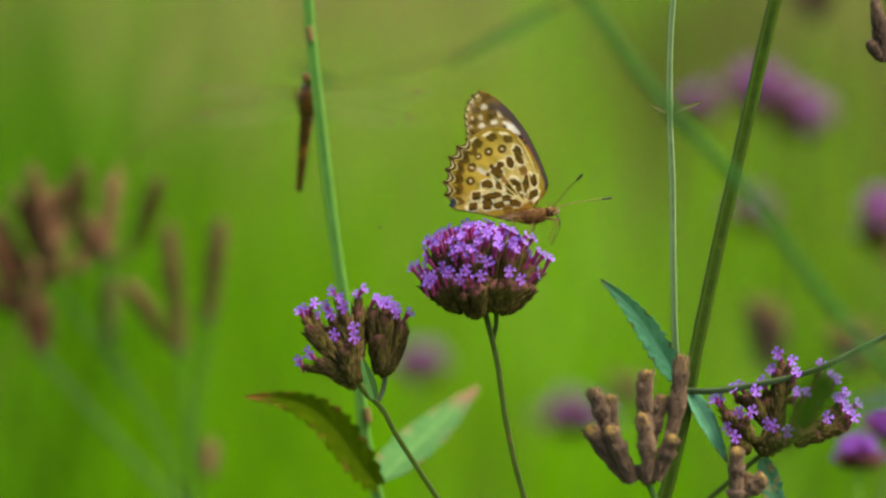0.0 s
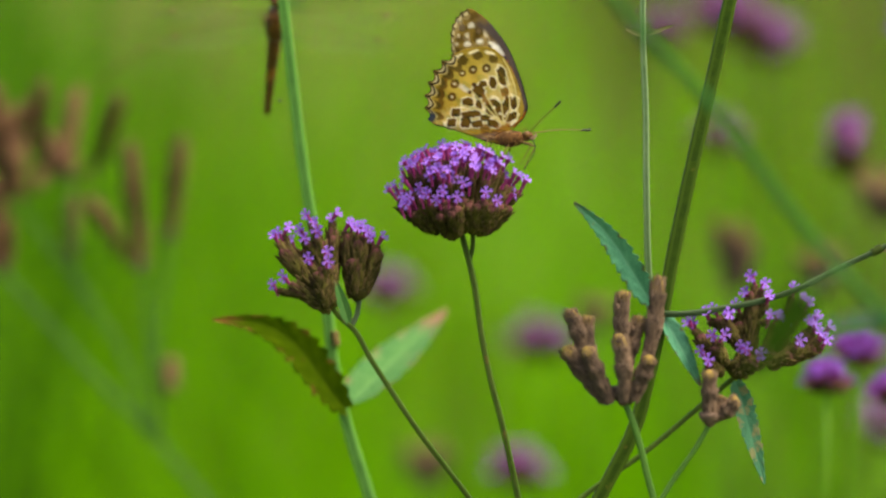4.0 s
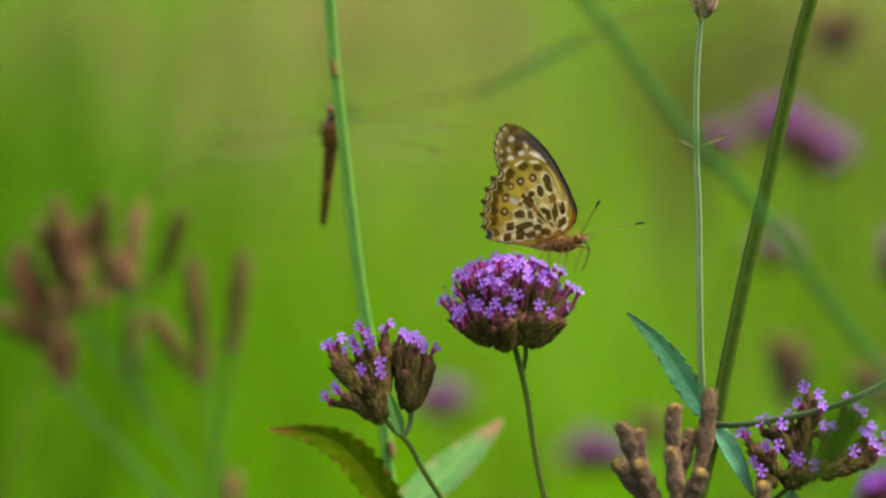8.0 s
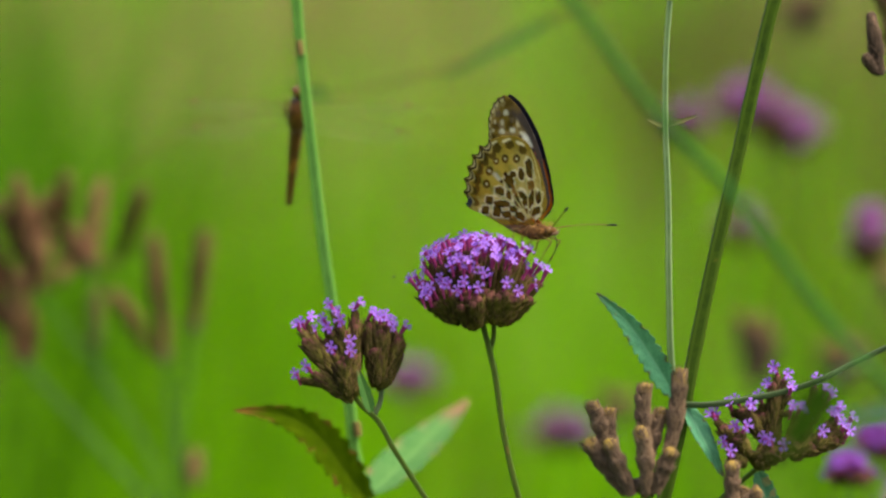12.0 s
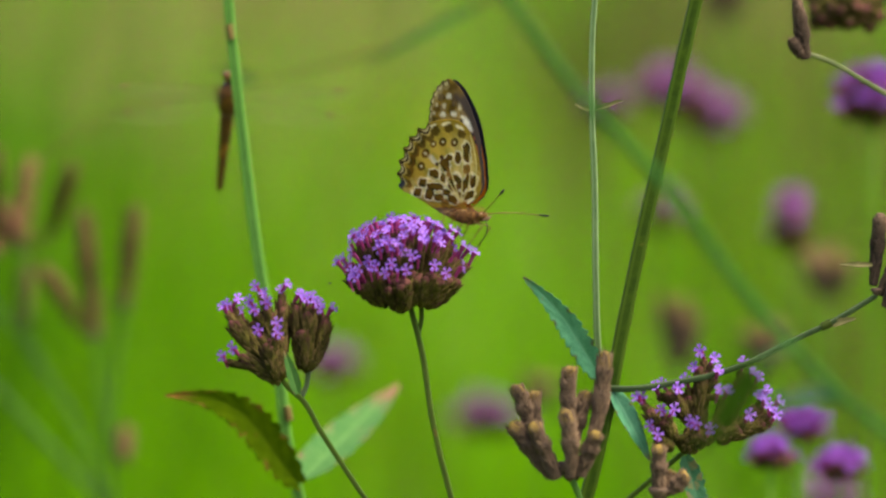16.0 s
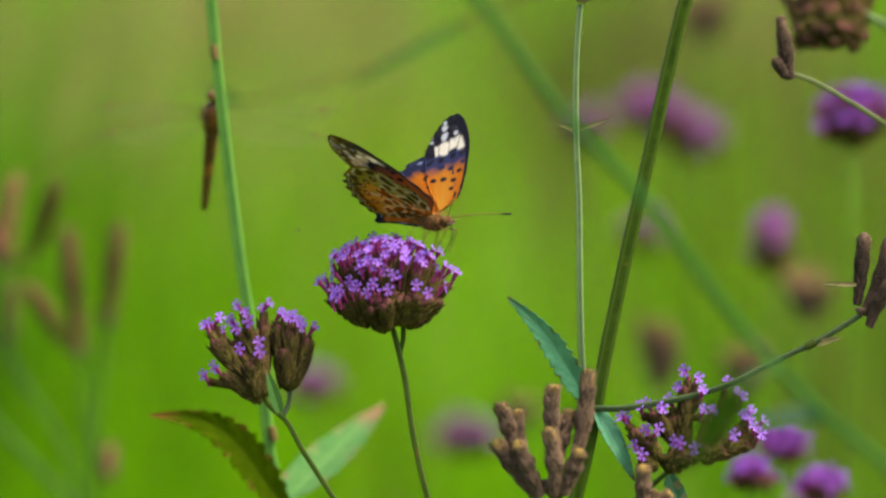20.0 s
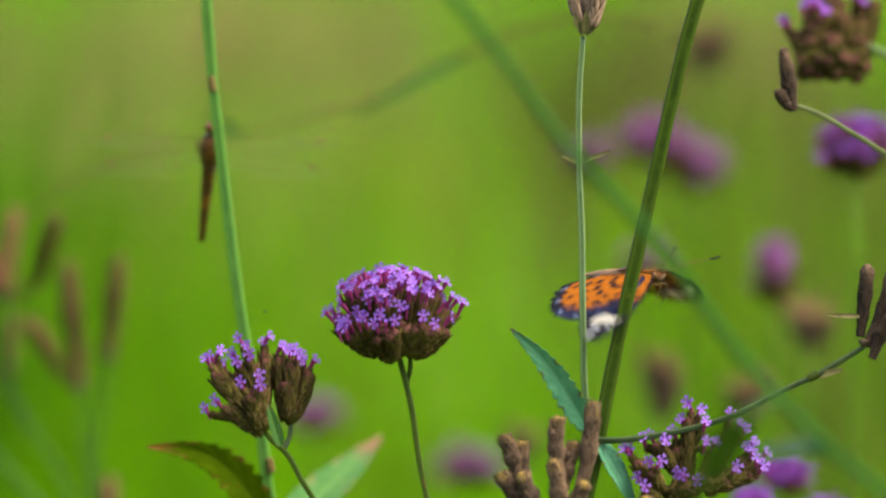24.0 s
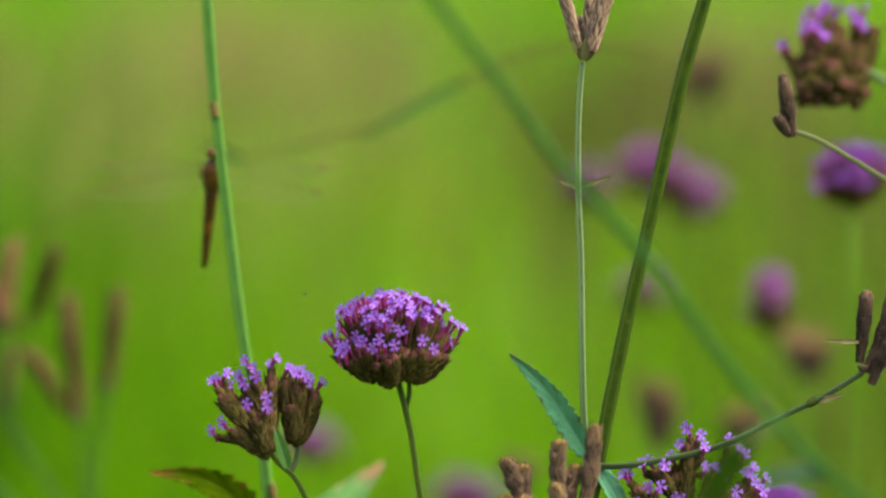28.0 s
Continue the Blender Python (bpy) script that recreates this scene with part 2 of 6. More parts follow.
def spike_mesh(name, length, radius, mat, pale=0.4, rows=7, across=6, blunt=0.75, seed=0, tip_share=0.0, depth=0.30, teeth=0.0, lump=0.0, bend=0.0):
    """A verbena spike in one skin, stepped like overlapping pointed bracts. z is up."""
    rng = random.Random(seed)
    n, s = rows * 5, across * 4
    verts, faces = [], []
    dry = []
    jig = [[rng.uniform(-0.38, 0.38) for _ in range(across)] for _ in range(rows + 1)]

    def prof(t):
        end = 1.0 if t < blunt else max(0.0, 1 - ((t - blunt) / (1 - blunt)) ** 2) ** 0.5
        return radius * (1 + lump * math.sin(t * 21 + seed * 2.0) + 0.6 * lump * math.sin(t * 12 + seed)) * (0.50 + 0.50 * math.sin(min(1, t * 1.7) * math.pi / 2)) * (end * 0.98 + 0.02)
    for i in range(n + 1):
        t = i / n
        for k in range(s):
            a = 2 * math.pi * k / s
            rise = 0.0
            for lift in (0, 1):
                row = math.floor(t * rows - lift * 0.5)
                along = t * rows - lift * 0.5 - row
                u = a / (2 * math.pi) * across + lift * 0.5
                cell = math.floor(u)
                side = abs((u - cell) * 2 - 1)
                top = 0.95 - 0.55 * side + jig[max(0, min(rows, row))][cell % across]
                if along < top and side < 0.95:
                    rise = max(rise, 0.35 + 0.65 * along / max(top, 0.2))
            r = prof(t) * (1 - depth + depth * 1.5 * rise)
            verts.append((r * math.cos(a + 0.1 * i), r * math.sin(a + 0.1 * i), t * length + (0.02 * length * rise)))
            dry.append(min(1.0, max(0.0, (t - 1 + tip_share) / max(tip_share, 0.01) * 1.3)) * (0.55 + 0.45 * rise))
    for i in range(n):
        for k in range(s):
            faces.append((i * s + k, i * s + (k + 1) % s, (i + 1) * s + (k + 1) % s, (i + 1) * s + k))
    faces.append(tuple(range(s))[::-1])
    faces.append(tuple(range(n * s, n * s + s)))
    if teeth:
        # the calyx points that stand off the spike
        for row in range(1, rows * 2):
            t = row / (rows * 2)
            for k in range(across):
                a = 2 * math.pi * (k + 0.5 * (row % 2) + rng.uniform(-0.25, 0.25)) / across
                r = prof(t)
                out = Vector((math.cos(a), math.sin(a), 0))
                side = Vector((-math.sin(a), math.cos(a), 0))
                long_ = teeth * rng.uniform(0.6, 1.3)
                foot = out * r * 0.8 + Vector((0, 0, t * length))
                b = len(verts)
                w = long_ * 0.4
                verts += [tuple(foot + side * w), tuple(foot - side * w), tuple(foot + out * w * 1.6 - Vector((0, 0, w))), tuple(foot + out * (r * 0.25 + long_ * 0.55) + Vector((0, 0, long_)))]
                faces += [(b, b + 2, b + 3), (b + 2, b + 1, b + 3), (b + 1, b, b + 3)]
                dry += [0.0, 0.0, 0.1 * pale, pale]
    verts = [(x + bend * math.sin(math.pi * z / length), y, z) for x, y, z in verts]
    me = mesh_of(name, verts, faces, mat)
    me.attributes.new("dry", "FLOAT", "POINT").data.foreach_set("value", dry)
    return me


SPIKES = {}


def spike(kind, k):
    """Shared spike meshes, unit length 10 mm."""
    key = (kind, k % 3)
    if key not in SPIKES:
        if kind == "fresh":
            SPIKES[key] = spike_mesh("fresh_spike", 0.010, 0.0021, M["calyx"], 0.35, 4, 5, 0.82, k, 0.22, 0.30, 0.0014)
        elif kind == "seed":
            SPIKES[key] = spike_mesh("seed_spike", 0.010, 0.0017, M["seed"], 0.12, 12, 8, 0.84, k, 0.20, 0.46, 0.0009, 0.14, 0.0007 * (k % 3 - 1))
        elif kind == "dark":
            SPIKES[key] = spike_mesh("dark_spike", 0.010, 0.0017, M["seed_dark"], 0.2, 9, 6, 0.75, k, 0.35, 0.36, 0.0009, 0.08, 0.0006 * (k % 3 - 1))
        elif kind == "straw":
            SPIKES[key] = spike_mesh("straw_spike", 0.010, 0.0016, M["seed_straw"], 0.9, 13, 6, 0.8, k, 0.10, 0.42, 0.0012)
        else:
            SPIKES[key] = spike_mesh("old_spike", 0.010, 0.0016, M["seed_old"], 0.3, 24, 8, 0.86, k, 0.34, 0.34, 0.0004, 0.05, 0.0009 * (k % 3 - 1))
    return SPIKES[key]


def floret_kinds(petal):
    """Half-nodding, nodding and barely open flowers."""
    return [floret_mesh("floret", 1.0, 1.0, petal, 14, 0.2, 0.04), floret_mesh("floret", 0.80, 0.96, petal, 32, 0.9, 0.08), floret_mesh("floret", 0.45, 0.85, petal, 8, 0.5)]


FLORETS = floret_kinds("petal")
SIDE = [floret_mesh("floret", 0.95, 1.0, "petal", 34, 0.2, 0.06), floret_mesh("floret", 0.85, 1.0, "petal", 22, 0.9, 0.04), floret_mesh("floret", 0.90, 0.95, "petal", 40, 0.5, 0.08)]
OPEN = [floret_mesh("floret", 1.0, 1.0, "petal", 58, a, 0.12) for a in (0.0, 0.5, 0.9)]
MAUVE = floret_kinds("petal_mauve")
DEEP = floret_kinds("petal_deep")


def add_spike(plant_part, kind, k, base, tip, thick=1.0, name="spike"):
    L = (tip - base).length
    m = frame_along(base, tip, (0.3 * math.sin(k * 2.1), -1, 0.2 * math.cos(k)))
    return part(name, spike(kind, k), plant_part, place=m @ Matrix.Diagonal((thick, thick, L / 0.010, 1)))


def add_floret(plant_part, k, foot, way, size=1.0, face=(0, -1, 0.2), kinds=FLORETS):
    return part("floret", kinds[k % 3], plant_part, place=frame_along(foot, foot + way, face, size))


def face_floret(head, rng, p, out, size=1.0, kinds=OPEN):
    """A flower whose open face is at p and looks out to the side."""
    way = (Vector((0, 0, 1)) + out * 0.62 + Vector((rng.uniform(-0.2, 0.2), rng.uniform(-0.2, 0.2), 0))).normalized()
    front = out + Vector((rng.uniform(-0.3, 0.3), rng.uniform(-0.3, 0.3), 0))
    foot = p - way * 0.0054 * size
    add_floret(head, rng.randrange(3), foot, way, size, front, kinds)
    return foot


def crown(head, rng, tip, way, n, size=1.0, reach=0.0022, buds=1, kinds=FLORETS):
    """A tuft of florets on a spike's end."""
    for i in range(n + buds):
        a = rng.uniform(0, 6.283)
        side = Vector((math.cos(a), math.sin(a) * 0.8, rng.uniform(-0.1, 0.3)))
        w = (way.normalized() * 0.8 + side * rng.uniform(0.1, 0.4) + Vector((0, -0.05, 0.24))).normalized()
        foot = tip + side * reach * rng.uniform(0.2, 1.0) - way.normalized() * rng.uniform(0.0005, 0.0035)
        add_floret(head, rng.choice((0, 0, 1)) if i < n else 2, foot, w, size * rng.uniform(0.8, 1.0), side + Vector((0, -0.5, 0.01)), kinds)


def cyme(head, rng, root, tip, width, florets, size=0.9, kinds=None):
    """A bundle of pointed calyces from root to tip, with flowers whose faces lie at the given places."""
    way = (tip - root).normalized()
    side = way.cross(Vector((0, -1, 0.01))).normalized()
    fore = side.cross(way)
    add_spike(head, "fresh", rng.randrange(3), root, root.lerp(tip, 0.96), width / 4.2)
    for i in range(6):
        a = i * 1.047 + rng.uniform(-0.3, 0.3)
        off = (side * math.cos(a) + fore * math.sin(a)) * width / 2000 * rng.uniform(0.40, 0.60)
        start = rng.uniform(0.0, 0.4)
        add_spike(head, "fresh", i, root.lerp(tip, start) + off * 0.55, root.lerp(tip, rng.uniform(0.86, 1.06)) + off, width / 4.2 * rng.uniform(0.50, 0.66))
    for p in florets:
        q = at(p)
        out = (q - tip) * Vector((1, 1, 0))
        out = (out.normalized() * 0.5 if out.length > 1e-5 else Vector()) + Vector((0, -0.75, 0))
        foot = face_floret(head, rng, q, out.normalized(), size * rng.uniform(0.94, 1.05), kinds or (OPEN if p[2] < -3 else SIDE))
        low = root.lerp(tip, rng.uniform(0.45, 0.6)) if (foot - root).length > 0.006 else root
        add_spike(head, "fresh", rng.randrange(3), low, foot.lerp(q, 0.42), 0.42)


def head_core(name, base, size, mat, parent, label=""):
    """The knot in which a head's spikes meet."""
    verts, faces = [], []
    n, s = 5, 10
    for i in range(n + 1):
        t = i / n
        for k in range(s):
            a = 2 * math.pi * k / s
            r = size * (0.25 + 0.75 * math.sin(t * math.pi * 0.62)) * (1 + 0.12 * math.sin(3 * a + i))
            verts.append(base + Vector((r * math.cos(a), r * math.sin(a), (t - 0.25) * size * 1.5)))
    for i in range(n):
        for k in range(s):
            faces.append((i * s + k, i * s + (k + 1) % s, (i + 1) * s + (k + 1) % s, (i + 1) * s + k))
    faces.append(tuple(range(s))[::-1])
    faces.append(tuple(range(n * s, n * s + s)))
    return part(name, mesh_of(name, verts, faces, mat), parent, label)


def leaf_mesh(name, L, W, mat, teeth=12, fold=0.25, droop=0.2, twist=0.0, tooth=0.10, ragged=0.0, arch=0.0, bow=0.0, seed=0, withered=0.14):
    """A serrated leaf with a sunken midrib and raised side veins, 0.3 mm thick. z runs from stalk to tip, it faces -y."""
    rng = random.Random(seed)
    rows, cols = teeth * 5, 9
    half = {}
    vein, dry = [], []
    verts, faces = [], []
    for layer in (0, 1):
        for i in range(rows + 1):
            t = i / rows
            w = W * (math.sin(math.pi * min(1, t ** 0.75 * 0.97 + 0.03)) ** 0.8) * (1 - 0.25 * t)
            ph = (t * teeth) % 1.0
            for sgn in (-1, 1):
                if layer == 0:
                    half[i, sgn] = w * (1 - tooth * 2.2 * ph * (0.6 + 0.8 * rng.random())) * (1 - ragged * rng.random() * (t > 0.3)) + 0.0003
            for c in range(-cols, cols + 1):
                u = c / cols
                x = u * half[i, 1 if c > 0 else -1]
                shift = bow * L * math.sin(math.pi * t ** 1.35)
                z = t * L - abs(u) * W * 0.25 * (1 - t)
                y = -fold * abs(x) + droop * L * t * t - arch * L * 4 * t * (1 - t) + 0.025 * W * math.sin((t * teeth - abs(u) * 2.5) * 2 * math.pi * 0.5) * abs(u) + (0.0003 if layer else 0.0)
                ang = twist * t
                verts.append((shift + x * math.cos(ang) - y * math.sin(ang), x * math.sin(ang) + y * math.cos(ang), z))
                vein.append(max(0.0, 1 - abs(u) * 7) + 0.55 * max(0.0, 1 - abs(((t * teeth * 0.75 - abs(u) * 2.2) % 1.0) - 0.5) * 9) * (abs(u) > 0.08))
                edge = abs(u) + 0.25 * math.sin(t * 23 + seed) + 0.15 * math.sin(t * 61 + 3 * u)
                dry.append(min(1.0, max(0.0, (t - 1 + withered + 0.05 * math.sin(9 * u + seed)) * 9, 0.6 * (edge - 1.0) * 5)))
    wide = 2 * cols + 1
    total = (rows + 1) * wide
    for i in range(rows):
        for c in range(wide - 1):
            a = i * wide + c
            faces.append((a, a + 1, a + wide + 1, a + wide))
            faces.append((total + a, total + a + wide, total + a + wide + 1, total + a + 1))
        for c in (0, wide - 1):
            a = i * wide + c
            faces.append((a, a + wide, total + a + wide, total + a))
    me = mesh_of(name, verts, faces, mat)
    me.attributes.new("ridge", "FLOAT", "POINT").data.foreach_set("value", [min(1.0, v) for v in vein])
    me.attributes.new("dry", "FLOAT", "POINT").data.foreach_set("value", dry)
    return me


def add_leaf(plant, base, tip, W, mat, face=(0, -1, 0.2), label="", name="leaf", **kw):
    L = (tip - base).length
    return part(name, leaf_mesh(name, L, W, mat, **kw), plant, label, place=frame_along(base, tip, face))


def stem_part(plant, pts, r0, r1, mat, name="stem", label="", ground=False, lean=0.5, square=0.18, sides=24, wobble=0.06, ribs=0.0):
    line = [at(p) for p in pts]
    if ground:
        line = to_ground(line, lean)
    v, f = tube(line, r0 / 1000, r1 / 1000, sides, square, 8, ribs, wobble)
    me = mesh_of(name, v, f, mat)
    # the bright edge light on a stem, put into its colour as corner stripes
    corner_glint = [min(1.0, max(0.0, (abs(math.sin(2 * math.pi * 2 * (k + 0.5) / sides)) - 0.62) * 3.0)) for k in range(sides)]
    me.attributes.new("ridge", "FLOAT", "POINT").data.foreach_set("value", [corner_glint[i % sides] for i in range(len(v))])
    return part(name, me, plant, label)


def foot_of(pts, lean=0.5):
    f = to_ground([at(p) for p in pts], lean)[-1].copy()
    f.z = 0
    return f


# ---- ground and meadow ----
def ground_mesh():
    n, R = 60, 900.0
    verts, faces = [], []
    xs = [math.copysign(abs(i / 30 - 1) ** 4 * R, i - 30) for i in range(n + 1)]
    for y in xs:
        for x in xs:
            near = max(0.0, 1 - math.hypot(x, y) / 60)
            verts.append((x, y + 6, -0.02 + 0.06 * near * noise.noise(Vector((x * 0.6, y * 0.6, 2.0))) - 0.02))
    for j in range(n):
        for i in range(n):
            a = j * (n + 1) + i
            faces.append((a, a + 1, a + n + 2, a + n + 1))
    return mesh_of("ground", verts, faces, M["soil"])


M["soil"] = shader("meadow_turf", (0.045, 0.085, 0.008), (0.11, 0.17, 0.018), 0.9, 0.9, 12.0, 0.3, stain=(0.14, 0.13, 0.05), stain_scale=0.35, stain_at=0.58)
tagged(new("ground", ground_mesh()), "dark green meadow turf with dry brown patches", "ground", kind="structure")

M["grass"] = shader("grass_yellow_green", (0.132, 0.40, 0.004), (0.255, 0.58, 0.010), 0.6, 1.2, 30, 0.0, 0.45, spec=0.1, island=0.25)
M["grass_dark"] = shader("grass_deep_green", (0.04, 0.16, 0.003), (0.09, 0.24, 0.006), 0.5, 1.2, 30, 0.0, 0.35, island=0.3)
M["grass_dry"] = shader("grass_dry_straw", (0.22, 0.31, 0.06), (0.37, 0.46, 0.13), 0.6, 1.2, 30, 0.0, 0.35, island=0.25)

M["grass_straw"] = shader("grass_bleached_straw", (0.30, 0.24, 0.08), (0.44, 0.36, 0.15), 0.6, 1.2, 30, 0.0, 0.3, island=0.25)
M["weed"] = shader("weed_withered_brown", (0.080, 0.078, 0.018), (0.17, 0.175, 0.036), 0.8, 1.2, 30, 0.0, 0.2, island=0.3)


def blades(name, count, area, h0, h1, width, mat, label, seed, patch=None, level=0.05, clumps=()):
    """Many bent grass blades as one mesh."""
    rng = np.random.default_rng(seed)
    x0, x1, y0, y1 = area
    x, y = rng.uniform(x0, x1, count), rng.uniform(y0, y1, count)
    if patch:
        keep = np.array([noise.noise(Vector((a * patch, b * patch * 0.5, seed))) > level for a, b in zip(x, y)])
        x, y = x[keep], y[keep]
    n = len(x)
    if clumps:
        which = rng.integers(0, len(clumps), n)
        spots = np.array(clumps)[which]
        x, y = spots[:, 0] + rng.normal(0, 1, n) * spots[:, 2], spots[:, 1] + rng.normal(0, 1, n) * spots[:, 2] * 2
    if x1 - x0 > 2:
        x, y = x + rng.normal(0, 0.3, n), y + rng.normal(0, 0.3, n)
    h = rng.uniform(h0, h1, n) * (spots[:, 3] if clumps else 1)
    az, lean = rng.uniform(0, 6.283, n), rng.uniform(0.02, 0.45, n)
    yaw = rng.uniform(0, 6.283, n)
    w = width * rng.uniform(0.6, 1.3, n)
    vs = np.zeros((n, 7, 3))
    for j, t in enumerate((0, 0.4, 0.75)):
        for q, s in enumerate((-1, 1)):
            k = w * (1 - 0.5 * t) * s / 2
            vs[:, 2 * j + q, 0] = x + np.cos(az) * lean * h * t * t + np.cos(yaw) * k
            vs[:, 2 * j + q, 1] = y + np.sin(az) * lean * h * t * t + np.sin(yaw) * k
            vs[:, 2 * j + q, 2] = h * t - 0.03
    vs[:, 6, 0], vs[:, 6, 1], vs[:, 6, 2] = x + np.cos(az) * lean * h, y + np.sin(az) * lean * h, h
    faces = []
    for i in range(n):
        b = 7 * i
        faces += [(b, b + 1, b + 3, b + 2), (b + 2, b + 3, b + 5, b + 4), (b + 4, b + 5, b + 6)]
    me = bpy.data.meshes.new(name)
    me.from_pydata(vs.reshape(-1, 3).tolist(), [], faces)
    me.materials.append(mat)
    return tagged(new(name, me), label, "grass", kind="stuff")


# clumps: right, beyond, half width, height in metres
YELLOW_CLUMPS = ((-0.13, 7.0, 0.10, 0.70), (-0.40, 7.4, 0.07, 0.66), (0.10, 8.2, 0.09, 0.74), (0.46, 6.6, 0.09, 0.66), (-0.02, 5.6, 0.05, 0.60), (0.62, 7.6, 0.10, 0.74))
STRAW_CLUMPS = ((-0.62, 11.0, 0.10, 0.86), (-0.98, 11.5, 0.08, 0.86), (-0.06, 12.0, 0.09, 0.86), (-0.36, 12.6, 0.07, 0.84), (0.9, 12.0, 0.10, 0.86))
# the first two are added as shade over the bright ground, lower right
DARK_CLUMPS = ((0.34, 4.8, 0.06, 0.66), (0.46, 5.2, 0.07, 0.70), (-0.56, 5.0, 0.05, 0.86), (-0.34, 6.2, 0.05, 0.80), (-0.62, 4.2, 0.04, 0.80), (0.60, 6.0, 0.07, 0.84), (-0.86, 8.6, 0.08, 0.90), (-0.64, 7.6, 0.06, 0.86), (-0.95, 7.0, 0.07, 0.84))
blades("meadow_grass", 42000, (-3.2, 3.8, 3.0, 24), 0.35, 0.62, 0.012, M["grass"], "tall bright green meadow grass", 3)
blades("low_grass", 9000, (-2.2, 2.4, -1.5, 3.0), 0.10, 0.32, 0.007, M["grass_dark"], "short dark green grass between the stems", 4)
blades("dark_grass", 3600, (-2.6, 3.2, 3.4, 16), 0.45, 0.78, 0.012, M["grass_dark"], "darker green grass clumps in the meadow", 5, 4.5)
blades("dry_grass", 1700, (-0.9, 1.0, 8.0, 20), 0.55, 0.86, 0.012, M["grass_dry"], "pale straw-coloured grass further off in the meadow", 6, 3.4, 0.28)
blades("fading_grass", 1300, (-0.55, 0.30, 5.0, 8.4), 0.46, 0.72, 0.010, M["grass_dry"], "fading yellowish grass in the middle distance", 41, 3.6, 0.10)
M["grass_mid"] = shader("grass_shaded_green", (0.05, 0.17, 0.004), (0.12, 0.29, 0.008), 0.6, 1.2, 30, 0.0, 0.4, spec=0.1, island=0.35)
blades("tall_grass", 800, (-0.66, -0.28, 3.2, 5.6), 0.92, 1.22, 0.010, M["grass_mid"], "tall dark green grass stalks behind the faded verbena", 12, 5.0, 0.0)
blades("straw_patch", 1050, (-0.75, 0.12, 8.6, 10.6), 0.50, 0.80, 0.010, M["grass_straw"], "bleached straw patch far off in the meadow", 13, 3.2, 0.12)
blades("withered_weeds", 1700, (0.34, 1.3, 3.6, 7.0), 0.80, 1.18, 0.008, M["weed"], "withered brown weed stalks in the meadow", 9, 2.0)
M["grass_yellow"] = shader("grass_yellow_olive", (0.20, 0.25, 0.012), (0.34, 0.38, 0.03), 0.6, 1.2, 30, 0.0, 0.4, spec=0.1, island=0.3)
blades("tall_stalks", 620, (-0.62, 0.62, 3.6, 6.4), 0.66, 1.00, 0.009, M["grass"], "tall light green grass stalks above the meadow", 31)
blades("tall_shaded_stalks", 540, (-0.62, 0.80, 3.4, 6.0), 0.68, 1.02, 0.0045, M["grass_mid"], "tall darker grass stalks above the meadow", 32)
blades("yellow_weeds", 560, (0, 1, 0, 1), 0.85, 1.05, 0.010, M["grass_yellow"], "yellowing weed clumps in the meadow", 21, clumps=YELLOW_CLUMPS)
blades("withered_clumps", 640, (0, 1, 0, 1), 0.85, 1.05, 0.011, M["weed"], "withered brown clumps further off", 24, clumps=((0.56, 8.0, 0.08, 0.93), (0.80, 7.4, 0.08, 0.90), (0.46, 9.4, 0.07, 0.93), (0.70, 5.6, 0.05, 0.80)))
blades("bleached_tufts", 520, (0, 1, 0, 1), 0.85, 1.05, 0.014, M["grass_straw"], "bleached tufts of straw far off in the meadow", 22, clumps=STRAW_CLUMPS)
blades("shaded_clumps", 700, (0, 1, 0, 1), 0.8, 1.1, 0.010, M["grass_mid"], "darker green clumps of tall grass, two standing in for shade", 23, clumps=DARK_CLUMPS)


# ---- the verbena in focus ----
def flat_head(plant, rng, base, rx, ry, rise, n, florets, size=1.0, low=0.1, buds=1, thick=0.85, kinds=FLORETS):
    """A dense domed head: spikes fan out from the base, florets crown them."""
    head = head_core("flower_head", base + Vector((0, 0, 0.003)), rx * 0.42, M["calyx"], plant, "domed head of packed spikes and lilac florets")
    for i in range(n):
        t = (i + 0.5) / n
        a = i * 2.39996 + rng.uniform(-0.15, 0.15)
        r = math.sqrt(t)
        tip = base + Vector((rx * r * math.cos(a), ry * r * math.sin(a), rise * (low + (1 - low) * math.sqrt(max(0, 1 - 0.93 * r * r)))))
        out = tip - base
        root = base + Vector((out.x * 0.42, out.y * 0.42, rise * (0.04 + 0.12 * r)))
        tip = root + (tip - root) * rng.uniform(0.80, 1.04)
        add_spike(head, "fresh", i, root, tip, rng.uniform(0.8, 1.15) * size * thick)
        crown(head, rng, tip, tip - root, florets if rng.random() < 0.65 else max(0, florets - 1), size, 0.0022 * size, buds, kinds)
    return head


